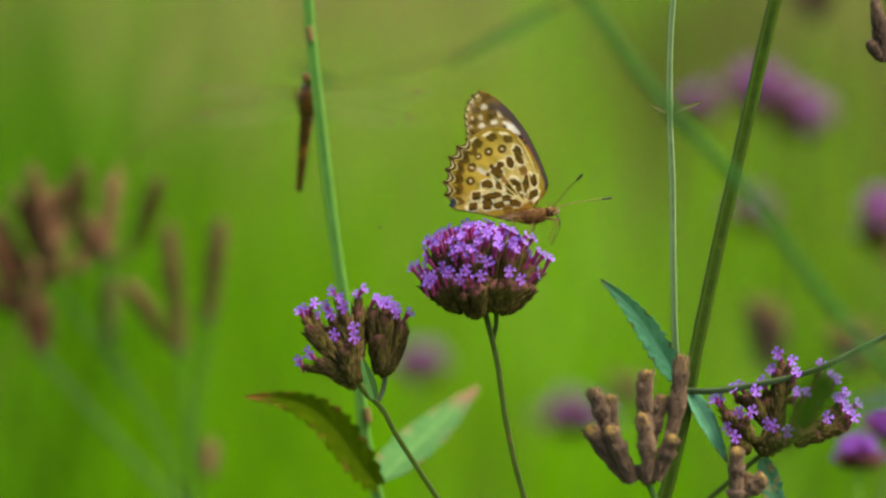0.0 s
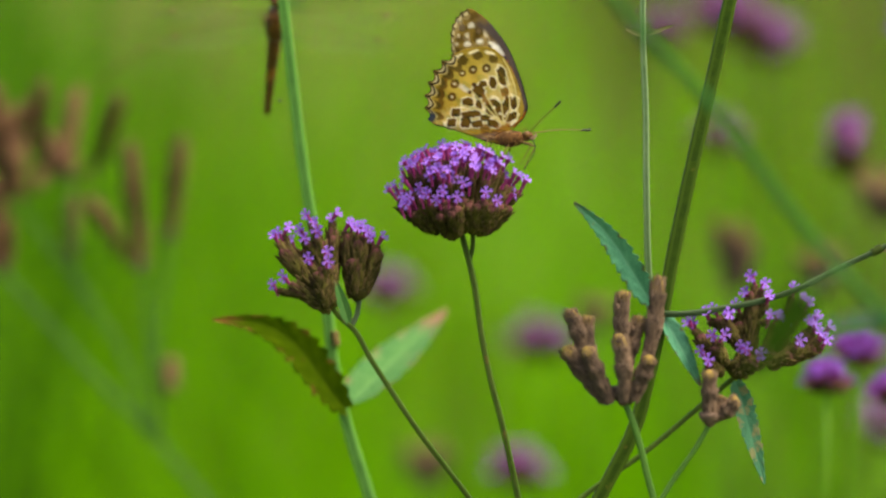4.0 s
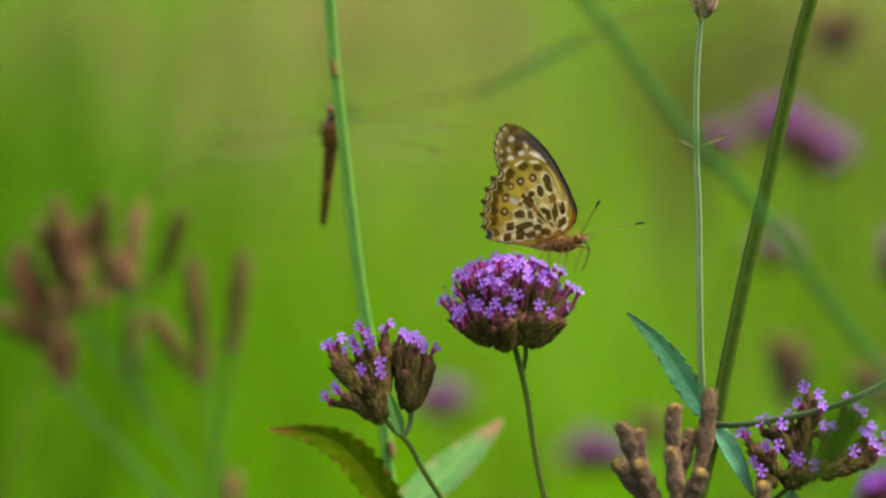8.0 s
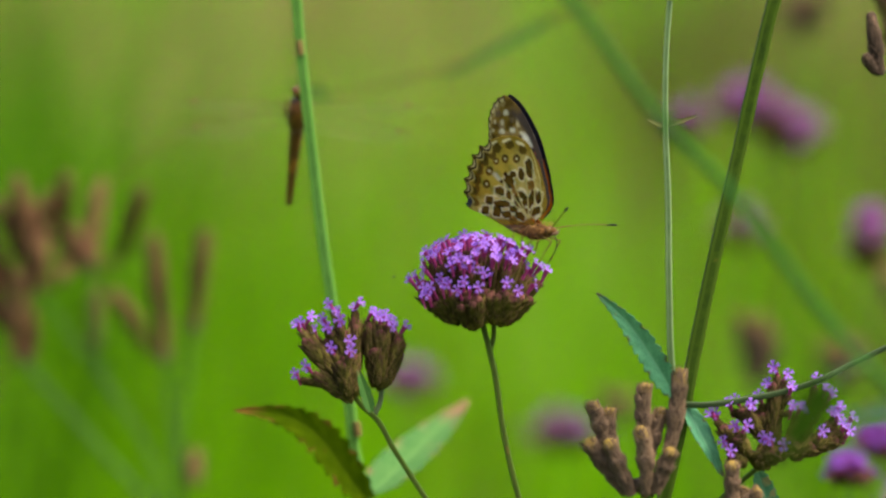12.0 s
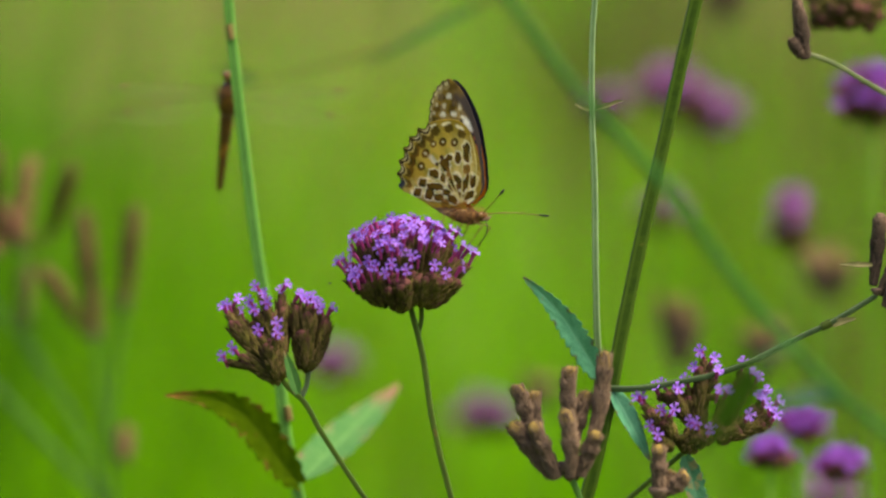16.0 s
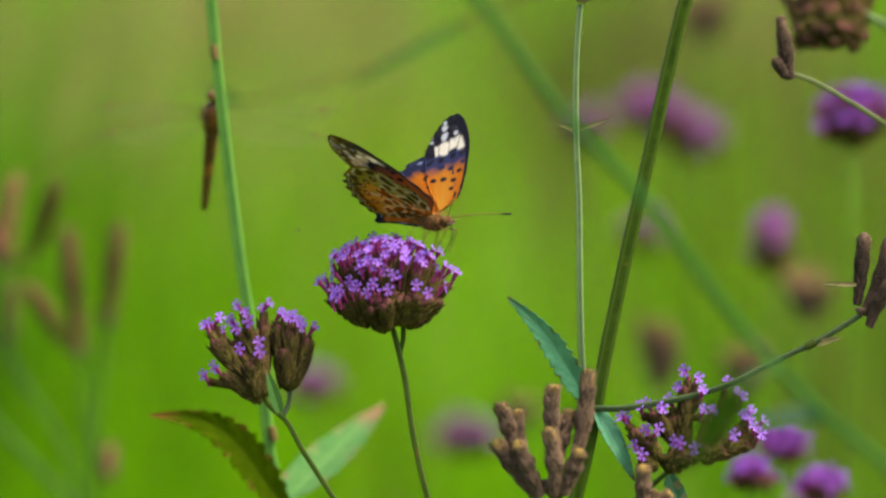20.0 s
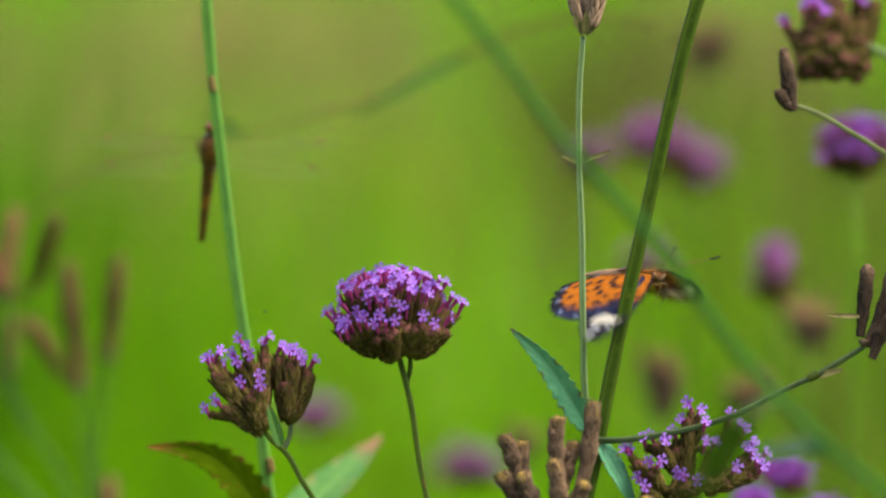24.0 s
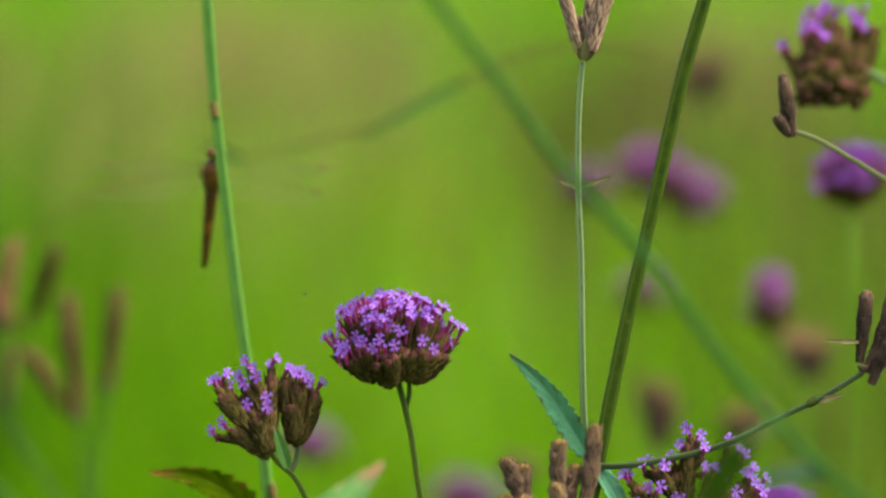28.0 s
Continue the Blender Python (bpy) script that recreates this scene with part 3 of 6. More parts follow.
def cup_head(plant, rng, base, front):
    """A full cup of calyx bundles: a crowded dome of flowers on top, open tiers down the sides. front: the places of the flowers on its front."""
    head = head_core("flower_head", base + Vector((0, 0, 0.003)), 0.0062, M["calyx"], plant, "full cup of olive brown calyces under lilac florets")
    mid = base + Vector((0, 0, 0.0012))
    for i in range(9):
        a = i * 0.698 + 0.35
        flat = Vector((math.cos(a), math.sin(a), 0))
        foot = mid + flat * 0.0072 + Vector((0, 0, rng.uniform(-0.0012, 0.0010)))
        for j in range(12):
            b = j * 2.39996 + i
            r = math.sqrt((j + 0.5) / 12)
            spread = Vector((math.cos(b), math.sin(b), 0)) * r
            root = foot + spread * 0.0031 + Vector((0, 0, 0.0022 * r * r))
            tip = foot + flat * rng.uniform(0.0030, 0.0062) + spread * 0.0047 + Vector((0, 0, rng.uniform(0.0082, 0.0125)))
            add_spike(head, "fresh", j, root, tip, rng.uniform(0.58, 0.82))
    for i in range(54):
        r = math.sqrt((i + 0.5) / 54)
        a = i * 2.39996 + rng.uniform(-0.15, 0.15)
        flat = Vector((math.cos(a), math.sin(a), 0))
        top = base + flat * 0.0146 * r + Vector((0, 0, 0.0272 - 0.0058 * r * r + rng.uniform(-0.0012, 0.0008)))
        way = (Vector((0, 0, 1)) + flat * (0.1 + 0.35 * r)).normalized()
        size = rng.uniform(0.78, 0.94)
        foot = top - way * 0.0054 * size
        add_spike(head, "fresh", i, mid + flat * 0.0062 * r + Vector((0, 0, 0.004)), foot + way * 0.0012, rng.uniform(0.5, 0.68))
        add_floret(head, rng.randrange(3), foot, way, size, flat + Vector((0, -0.25, 0)), FLORETS if i % 3 == 0 else SIDE)
        if i % 2:
            add_floret(head, 2, foot + Vector((rng.uniform(-0.002, 0.002), rng.uniform(-0.002, 0.002), -0.001)), way, size * 0.85, flat)
    for i in range(26):
        a = i * 0.2417 + rng.uniform(-0.1, 0.1)
        if math.sin(a) < -0.35:
            continue
        flat = Vector((math.cos(a), math.sin(a), 0))
        foot = face_floret(head, rng, base + flat * (0.0162 if i % 2 else 0.0150) + Vector((0, 0, 0.0135 if i % 2 else 0.0175)), flat, 0.95)
        add_spike(head, "fresh", i, mid + flat * 0.008 + Vector((0, 0, 0.003)), foot + flat * 0.001 + Vector((0, 0, 0.0008)), 0.6)
    for x, z, d in front:
        p = at((x, z, d))
        flat = ((p - base) * Vector((1, 1, 0))).normalized()
        foot = face_floret(head, rng, p, (flat + Vector((0, -0.5, 0))).normalized(), 0.86, OPEN if d < -9 else SIDE)
        add_spike(head, "fresh", rng.randrange(3), mid + flat * 0.0075 + Vector((0, 0, 0.002)), foot + Vector((0, 0, 0.0010)), 0.62)
        if rng.random() < 0.6:
            add_floret(head, 2, foot + Vector((rng.choice((-0.0018, 0.0018)), -0.0008, -0.0005)), (flat * 0.4 + Vector((0, 0, 1))).normalized(), 0.7, flat)
    return head


def main_verbena():
    line = [(11.8, -17.3, 0), (15.5, -32.1, 0), (17.9, -48.2, 0), (20.6, -61.1, 0), (23.2, -71.1, 0), (27.8, -91.9, 2)]
    plant = thing("verbena", foot_of(line), "tall verbena with a full domed lilac flower head", "flower", "verbena flowers")
    stem_part(plant, line, 0.9, 1.7, M["stem_dark"], ground=True, ribs=0.05, sides=32)
    stem_part(plant, [(15.2, -17.3, 1), (15.2, -21.6, 1), (14.2, -26, 1)], 0.7, 0.8, M["stem_dark"], "side_stalk")
    rng = random.Random(5)
    front = ((3.4, -1.2, -12), (9.3, -1.7, -13), (12.1, -3.1, -14), (0.4, -4.7, -13), (2.3, -6.3, -15), (5.0, -7.9, -16.5), (6.6, -5.5, -15.5), (10.6, -7.1, -17), (-2.5, -7.4, -13), (-3.9, -9.2, -13), (-4.3, -7.6, -10),
             (18.7, -6.0, -15), (21.5, -8.2, -14), (-8.7, -5.2, -2), (-7.1, -4.4, 2), (27.0, -0.9, -3), (30.2, -2.8, -4), (28.6, -1.6, 1), (-4.1, 2.6, -4), (-2.4, 1.4, -7), (23.4, 3.7, -4), (25.3, 3.2, -1), (19.2, 1.8, -10), (15.5, 1.5, -12), (6.0, 1.0, -12))
    cup_head(plant, rng, at((10.4, -19.6, 0)), front)
    return plant


def loose_head(plant, rng, base, spikes, kind="fresh", thick=1.0, florets=2, name="flower_head", label="", core=0.003):
    head = head_core(name, base, core, M["calyx"] if kind == "fresh" else M["seed"], plant, label)
    for i, (a, b, *n) in enumerate(spikes):
        a, b = at(a), at(b)
        add_spike(head, kind, i + 1, a, b, thick * (0.82 if kind == "fresh" else 1))
        if kind == "fresh":
            off = Vector((rng.uniform(-0.0022, 0.0022), rng.uniform(-0.003, 0.003), 0))
            add_spike(head, kind, i + 2, a + off * 0.3, a.lerp(b, rng.uniform(0.7, 0.9)) + off, thick * 0.7)
        k = n[0] if n else florets
        if k:
            crown(head, rng, b, b - a, k, 0.98)
    return head


def left_verbena():
    line = [(-25.2, -36.9, 0), (-22.4, -40.8, 0), (-18.1, -44.7, 0), (-13.5, -52.7, 0), (-7.1, -62.7, 0), (-1.5, -71.1, 0), (15.2, -93.6, 4)]
    plant = thing("verbena", foot_of(line, 0.25), "verbena with a two-part lilac flower head, half faded", "flower", "verbena flowers")
    stem_part(plant, line, 0.8, 1.6, M["stem_dark"], ground=True, lean=0.25, ribs=0.05, sides=32)
    stem_part(plant, [(-16.5, -35.7, 3), (-17.1, -40.2, 2), (-18.7, -43.7, 0)], 0.8, 0.8, M["stem_branch"], "side_stalk")
    add_leaf(plant, at((-19.6, -42.4, -5)), at((-23.2, -30.4, -8)), 0.0016, M["leaf_pale"], (0.2, -1, 0.1), "narrow green bract", "bract", teeth=6, droop=0.0, tooth=0.0, fold=0.4)
    rng = random.Random(11)
    head = head_core("flower_head", at((-25.3, -38.4, 0)), 0.0032, M["calyx"], plant, "half-faded head with few lilac florets")
    for root, tip, width, florets in (
            ((-27.0, -35.9, -1), (-38.3, -22.1, -2), 4.0, ((-40.7, -17.6, -3), (-39.5, -17.1, 0), (-36.9, -15.5, 1))),
            ((-26.4, -34.8, 2), (-32.9, -22.7, 3), 3.6, ((-35.9, -19.3, 2), (-33.3, -16.0, 4))),
            ((-26.0, -38.8, -5), (-28.3, -27.5, -7), 4.2, ((-30.7, -23.9, -9), (-25.8, -22.0, -8), (-25.5, -24.5, -10))),
            ((-25.4, -34.8, 0), (-28.1, -18.7, 0), 3.8, ((-29.1, -13.9, -2), (-28.3, -16.0, -4), (-32.1, -18.1, -4), (-31.6, -11.8, 1))),
            ((-24.6, -36.9, 3), (-24.0, -16.8, 3), 3.6, ((-23.0, -11.4, 3), (-24.3, -13.0, 5))),
            ((-24.6, -39.9, -4), (-35.6, -31.8, -5), 3.4, ((-40.7, -31.3, -6), (-37.7, -29.1, -5))),
            ((-25.1, -38.0, -4), (-24.6, -25.6, -3), 3.4, ())):
        cyme(head, rng, at(root), at(tip), width, florets)
    head = head_core("flower_head", at((-17.0, -36.0, 3)), 0.0028, M["calyx"], plant, "narrow side head with few lilac florets")
    for root, tip, width, florets in (
            ((-18.9, -36.1, 3), (-20.3, -18.4, 2), 3.4, ((-19.4, -14.2, 2), (-18.3, -14.5, 4))),
            ((-17.0, -36.1, 2), (-16.5, -18.4, 0), 3.8, ((-17.0, -15.3, -1), (-14.9, -16.0, -2), (-15.7, -14.9, 3))),
            ((-15.7, -35.9, 3), (-11.4, -22.1, 3), 3.6, ((-12.9, -18.1, 2), (-10.0, -18.2, 3))),
            ((-18.1, -35.6, -1), (-18.7, -24.0, -3), 3.2, ()),
            ((-16.8, -35.9, 7), (-14.1, -24.0, 8), 3.6, ((-13.5, -17.0, 9),))):
        cyme(head, rng, at(root), at(tip), width, florets)
    return plant


def leafy_stem():
    """The stout pale stem on which the dragonfly rests."""
    line = [(-44.9, 132.2, 95), (-42.7, 98.4, 95), (-41.3, 79.1, 95), (-40, 64.1, 95), (-37.7, 43.1, 95), (-35.5, 24.2, 95), (-32.2, -1.5, 95), (-29.7, -17, 95), (-25.7, -39.3, 95), (-23.2, -59.9, 95), (-19.7, -75.6, 95), (-12.5, -99.3, 95)]
    plant = thing("leafy_weed", foot_of(line), "stout bright green square stem with a pair of toothed leaves", "plant stem")
    stem_part(plant, line, 1.75, 2.5, M["stem_bright"], ground=True, square=0.3, sides=32, ribs=0.06)
    for p in ((-40.3, 65.3, 93.6), (-22.9, -50.4, 93.4)):
        c = at(p)
        v, f = tube([c + Vector((-0.0003, 0, 0.0022)), c, c - Vector((-0.0003, 0, 0.0022))], 0.0012, 0.0013, 10)
        part("node", mesh_of("node", v, f, M["scar"]), plant, "dry brown leaf scar")
    add_leaf(plant, at((-19.9, -71.4, 92)), at((-59.8, -44.3, 80)), 0.0068, M["leaf_worn"], (0.30, -0.9, -0.1), "drooping worn leaf with brown edges", teeth=12, droop=0.0, arch=0.05, bow=0.165, fold=0.3, tooth=0.15, seed=2)
    add_leaf(plant, at((-18.5, -70.1, 95)), at((11.6, -44.6, 215)), 0.0086, M["leaf_pale"], (-0.2, -1, 0.3), "pale green leaf with a dry brown tip", teeth=12, droop=0.0, fold=0.2, tooth=0.06, seed=4, withered=0.26)
    return plant


def right_stem():
    line = [(111, 124.8, 5), (101.3, 92.9, 5), (95.5, 73, 5), (90.6, 52.4, 5), (86.7, 35, 5), (82.5, 16.8, 5), (78.7, 0.2, 5), (75.6, -14.4, 5), (72.3, -30.6, 5), (69.9, -43.5, 5), (67, -56.5, 5), (63.3, -71.4, 5), (52.4, -93.7, 5)]
    plant = thing("bare_verbena", foot_of(line, 0.3), "stout dark green verbena stem with leaves and two side branches", "plant stem")
    stem_part(plant, line, 2.05, 2.5, M["stem_olive"], ground=True, lean=0.3, square=0.3, sides=32, ribs=0.06)
    stem_part(plant, [(69.8, -40.6, 3), (76, -40.6, 0), (88.1, -38.9, 0), (99.4, -36.6, 0), (109, -33.4, 0), (118.7, -28.6, 0), (126.5, -24.8, 0), (131.5, -22.6, 0), (139.7, -17.9, 0), (146.1, -14, 0)], 0.95, 0.8, M["stem_branch"], "branch")
    add_leaf(plant, at((67.7, -38, 3)), at((45, -8, -4)), 0.0041, M["leaf_teal"], (-0.35, -1, 0.25), "blue-green toothed leaf with a withered tip", teeth=13, droop=-0.06, bow=0.05, fold=0.3, tooth=0.13, seed=7, withered=0.10)
    add_leaf(plant, at((70.8, -41.4, 3)), at((81.6, -60.8, 0)), 0.0030, M["leaf_teal"], (0.5, -1, 0.2), "narrow hanging blue-green leaf", teeth=10, droop=0.05, fold=0.4, tooth=0.05, seed=8)
    rng = random.Random(3)
    loose_head(plant, rng, at((146.1, -13.7, 0)), [
        ((145.3, -11.4, 2), (147.6, 9.3, 3)), ((146.6, -14.2, 0), (154.6, 8.2, 0)), ((148.2, -17.6, -2), (156.8, -2.0, -4)),
        ((149.0, -15.0, 6), (158.6, 3.4, 8))], "old", 1.22, 0, "seed_head", "dark dry seed spikes", 0.0016)
    add_leaf(plant, at((131.9, -22.4, 0)), at((139.8, -20.5, -2)), 0.0009, M["bract"], name="bract", teeth=4, droop=0.05)
    add_leaf(plant, at((144.8, -5.3, 0)), at((135.6, -5, -2)), 0.0006, M["bract"], name="bract", teeth=4, droop=0.0)
    thin_branch(plant)
    knot = at((131.6, -22.4, 0))
    v, f = tube([knot - Vector((0.0014, 0, 0.0007)), knot, knot + Vector((0.0014, 0, 0.0008))], 0.0013, 0.0013, 8)
    part("node", mesh_of("node", v, f, M["stem_dark"]), plant)
    return plant


def thin_branch(plant):
    line = [(66.0, 74.8, 0), (65, 61.5, 0), (64.7, 40.5, 0), (65.5, 17.9, 0), (65.8, -9.5, 0), (66.9, -32.2, 3), (68.3, -40.5, 5), (69.6, -44.5, 5)]
    branch = stem_part(plant, line, 0.85, 1.0, M["stem_grey"], "side_stem", "thin pale green side stem with a dry seed head", square=0.35, sides=24, ribs=0.06)
    head = head_core("seed_head", at((66.2, 77.0, 0)), 0.0022, M["bract"], branch, "brownish dry seed spikes on a straw green base")
    for k, (a, b, thick) in enumerate((((65.2, 77.5, 0), (60.4, 96.0, 0), 0.85), ((67.8, 77.6, 1), (69.6, 97.0, 2), 1.05), ((68.4, 77.4, -2), (73.4, 96.6, -4), 1.05), ((66.6, 77.6, 4), (65.2, 88.0, 7), 0.8))):
        add_spike(head, "straw", k, at(a), at(b), thick)
    for a, b in (((66.2, 75.6, -1), (63.2, 81.0, -2)), ((66.4, 75.6, -2), (66.8, 81.5, -4)), ((66.6, 75.6, -1), (71.2, 80.2, -2))):
        add_leaf(branch, at(a), at(b), 0.0011, M["bract"], name="bract", teeth=4, droop=0.04)
    add_leaf(branch, at((64.5, 38.9, 0)), at((60.2, 40.5, -4)), 0.0005, M["bract"], name="bract", teeth=4, droop=0.12)
    add_leaf(branch, at((65.2, 39, 0)), at((73.4, 41.9, -3)), 0.0005, M["bract"], name="bract", teeth=4, droop=0.08)


def seed_verbena():
    line = [(58, -64.7, -36), (60.5, -70.7, -36), (64.8, -86.8, -36), (69.5, -103.7, -36)]
    plant = thing("seed_verbena", foot_of(line), "faded verbena with blunt brown seed spikes tipped with straw yellow", "plant", "faded verbenas")
    stem_part(plant, line, 0.95, 1.3, M["stem_mid"], ground=True)
    rng = random.Random(2)
    S = [((52.6, -64.7, -36), (41.2, -49.4, -38)), ((46.3, -52.6, -35), (42.6, -38.9, -35)), ((49.2, -56.6, -34), (47.6, -40.8, -34)),
         ((54, -65.2, -38), (47.1, -49.3, -40)), ((57.8, -65, -39), (56.1, -45.7, -42)), ((58.1, -50.2, -35), (57.7, -33.9, -35)),
         ((60.1, -64.3, -39), (64.9, -51.6, -42)), ((63.4, -56.6, -34), (67.6, -29.8, -34)), ((59.3, -55.1, -32), (62.8, -40.9, -32))]
    loose_head(plant, rng, at((57.7, -64.4, -36)), S, "seed", 1.14, 0, "seed_head", "blunt brown seed spikes", 0.0036)
    for a, b in (((46.3, -54.1, -35), (53.2, -64.7, -36)), ((49.2, -57.4, -34), (54.5, -64.4, -36)), ((58.1, -51, -35), (57.7, -63.6, -36)), ((63.1, -57.4, -34), (58.6, -64.7, -36)), ((59.3, -55.9, -32), (58, -64.4, -36))):
        stem_part(plant, [a, tuple((i + j) / 2 for i, j in zip(a, b)), b], 1.4, 1.6, M["seed"], "stalk")
    return plant


def small_seed_verbena():
    line = [(81.6, -70.7, -36), (78.9, -75.4, -36), (71.1, -86.8, -36), (63.9, -99, -36)]
    plant = thing("seed_verbena", foot_of(line, 0.2), "small faded verbena with two brown seed spikes", "plant", "faded verbenas")
    stem_part(plant, line, 0.7, 1.0, M["stem_mid"], ground=True, lean=0.2)
    loose_head(plant, random.Random(1), at((81.7, -70.1, -36)), [((81.7, -70.7, -36), (81.6, -55.2, -38)), ((83.1, -68.7, -36), (89.3, -63.1, -38)), ((82.9, -69.9, -34), (85.5, -62.6, -33))], "seed", 1.05, 0, "seed_head", "two brown seed spikes", 0.0028)
    return plant


def right_verbena():
    line = [(90.9, -59, 4), (83.5, -65.3, 4), (76.7, -71, 4), (68.3, -78.1, 4), (52.9, -89.1, 4), (36.6, -101.7, 4)]
    plant = thing("verbena", foot_of(line, 0.12), "verbena with an open, ragged lilac flower head and a blotched leaf", "flower", "verbena flowers")
    stem_part(plant, line, 0.75, 1.6, M["stem_dark"], ground=True, lean=0.12)
    rng = random.Random(21)
    head = head_core("flower_head", at((91.3, -57.9, 0)), 0.0036, M["calyx"], plant, "ragged lilac head with gaps between the spikes")
    for root, tip, width, florets in (
            ((95.1, -54.2, 2), (96.8, -35.2, 2), 3.8, ((95.7, -29.7, 1), (99.5, -31.3, 0), (94.2, -34.5, 2), (100.5, -35.2, -2), (100.9, -40.4, -3))),
            ((92.7, -51.2, 1), (86.7, -41.7, -1), 3.2, ((82.9, -39.8, 0), (88.8, -40.2, -3), (84.9, -39.0, 1))),
            ((93.9, -51.8, 3), (91.8, -42.9, 2), 3.4, ((91.6, -37.8, 2), (89.7, -39.9, 3))),
            ((87.3, -55.4, 0), (80.5, -46.2, -2), 3.4, ((77.8, -42.8, -1), (79.3, -43.0, 1))),
            ((88.5, -55.4, -3), (84.9, -49.4, -5), 3.0, ((84.4, -45.8, -6), (87.4, -45.8, -7))),
            ((87.6, -57.8, -3), (82.9, -54.8, -5), 3.2, ((81.4, -50.5, -5), (82.7, -53.0, -7))),
            ((90.9, -58.4, -3), (95.7, -53.6, -6), 4.0, ((94.2, -49.7, -8), (97.8, -51.2, -8), (92.7, -49.4, -6))),
            ((91.0, -57.5, 0), (95.1, -52.4, 1), 4.2, ()),
            ((95.1, -56.6, 0), (101.6, -50.6, -1), 3.6, ((103.4, -41.1, -1), (105.2, -43.5, 0))),
            ((100.4, -56.0, 1), (107.6, -51.8, 0), 3.4, ((109.3, -47.8, -2),)),
            ((104.4, -54.8, 2), (114.7, -50.0, 2), 3.4, ((117.1, -47.7, 1), (118.0, -44.2, 2), (115.4, -45.9, 0))),
            ((104.8, -54.0, 4), (112.9, -46.5, 4), 3.4, ((114.7, -41.2, 4), (114.1, -43.4, 2), (112.9, -42.6, 5))),
            ((103.0, -53.2, 6), (108.2, -39.3, 7), 3.4, ((110.8, -36.2, 6), (108.2, -33.1, 7), (112.6, -37.0, 8)))):
        cyme(head, rng, at(root), at(tip), width * 1.1, florets, 0.96)
    add_leaf(plant, at((91.7, -60.1, 6)), at((99.8, -89.3, 2)), 0.0037, M["leaf_blotched"], (0.2, -1, 0.3), "hanging blue-green leaf with dry blotches", teeth=14, droop=0.02, fold=0.3, ragged=0.25, seed=15)
    return plant


FLOWER = main_verbena()
LEFT = left_verbena()
LEAFY = leafy_stem()
right_stem()
SEED = seed_verbena()
small_seed_verbena()
right_verbena()


# ---- plants out of focus ----
def set_back(p, d):
    """A place given on the flower's plane, moved along its line of sight to d millimetres beyond."""
    return (p[0] * (1500 + d) / 1500, p[1] * (1500 + d) / 1500, d)


def foreground_stalk():
    line = [(2.1, 100.3, -290), (19.3, 74.7, -290), (33.6, 56.5, -290), (49.2, 35.7, -290), (69.7, 13.5, -290), (86.9, -9.9, -290), (98.4, -23.3, -290), (108.8, -33.7, -290), (125.6, -48.1, -290), (138.7, -63.6, -290)]
    plant = thing("foreground_stalk", foot_of(line, 0.15), "slanting green plant stalk close to the camera", "plant stem")
    stem_part(plant, line, 1.25, 1.15, M["stem_shaded"], ground=True, lean=0.15)
    stem_part(plant, [(98.4, -23.3, -290), (91, -24, -325), (84.3, -26.6, -360)], 0.5, 0.4, M["stem_mid"], "leaf_stalk")
    add_leaf(plant, at((84.3, -26.6, -360)), at((72.4, -44.2, -360)), 0.0047, M["leaf_dark"], (0.2, -1, -0.3), "dark green leaf near the camera", droop=0.0)
    add_leaf(plant, at((109.2, -34.3, -289)), at((93.0, -35.3, -285)), 0.0030, M["leaf_blotched"], (0.1, -0.7, 0.7), "blue-green leaf close to the camera", droop=0.03)
    return plant


def arching_stalk():
    line = [set_back(p, 420) for p in ((88, 77.6), (69.1, 80.5), (49.7, 77.3), (33.5, 70), (12.6, 58.7), (-10, 52.2), (-31, 47), (-55.5, 42.9), (-86.2, 29.2), (-113.6, -6.3), (-136.1, -74))]
    plant = thing("arching_stalk", foot_of(line, 0.2), "arching brownish green grass stalk behind the flowers", "plant stem")
    stem_part(plant, line[:6], 0.85, 0.6, M["stem_reddish"], label="olive brown upper part")
    stem_part(plant, line[5:], 0.45, 0.4, M["stem_reddish"], label="reddish brown lower part", ground=True, lean=0.2)
    for a, b in (((33.5, 70), (0, 52.0)), ((-31, 47), (-42.5, 51.6))):
        add_leaf(plant, at(set_back(a, 420)), at(set_back(b, 415)), 0.0022, M["stem_mid"], name="blade", teeth=6, droop=0.03)
    return plant


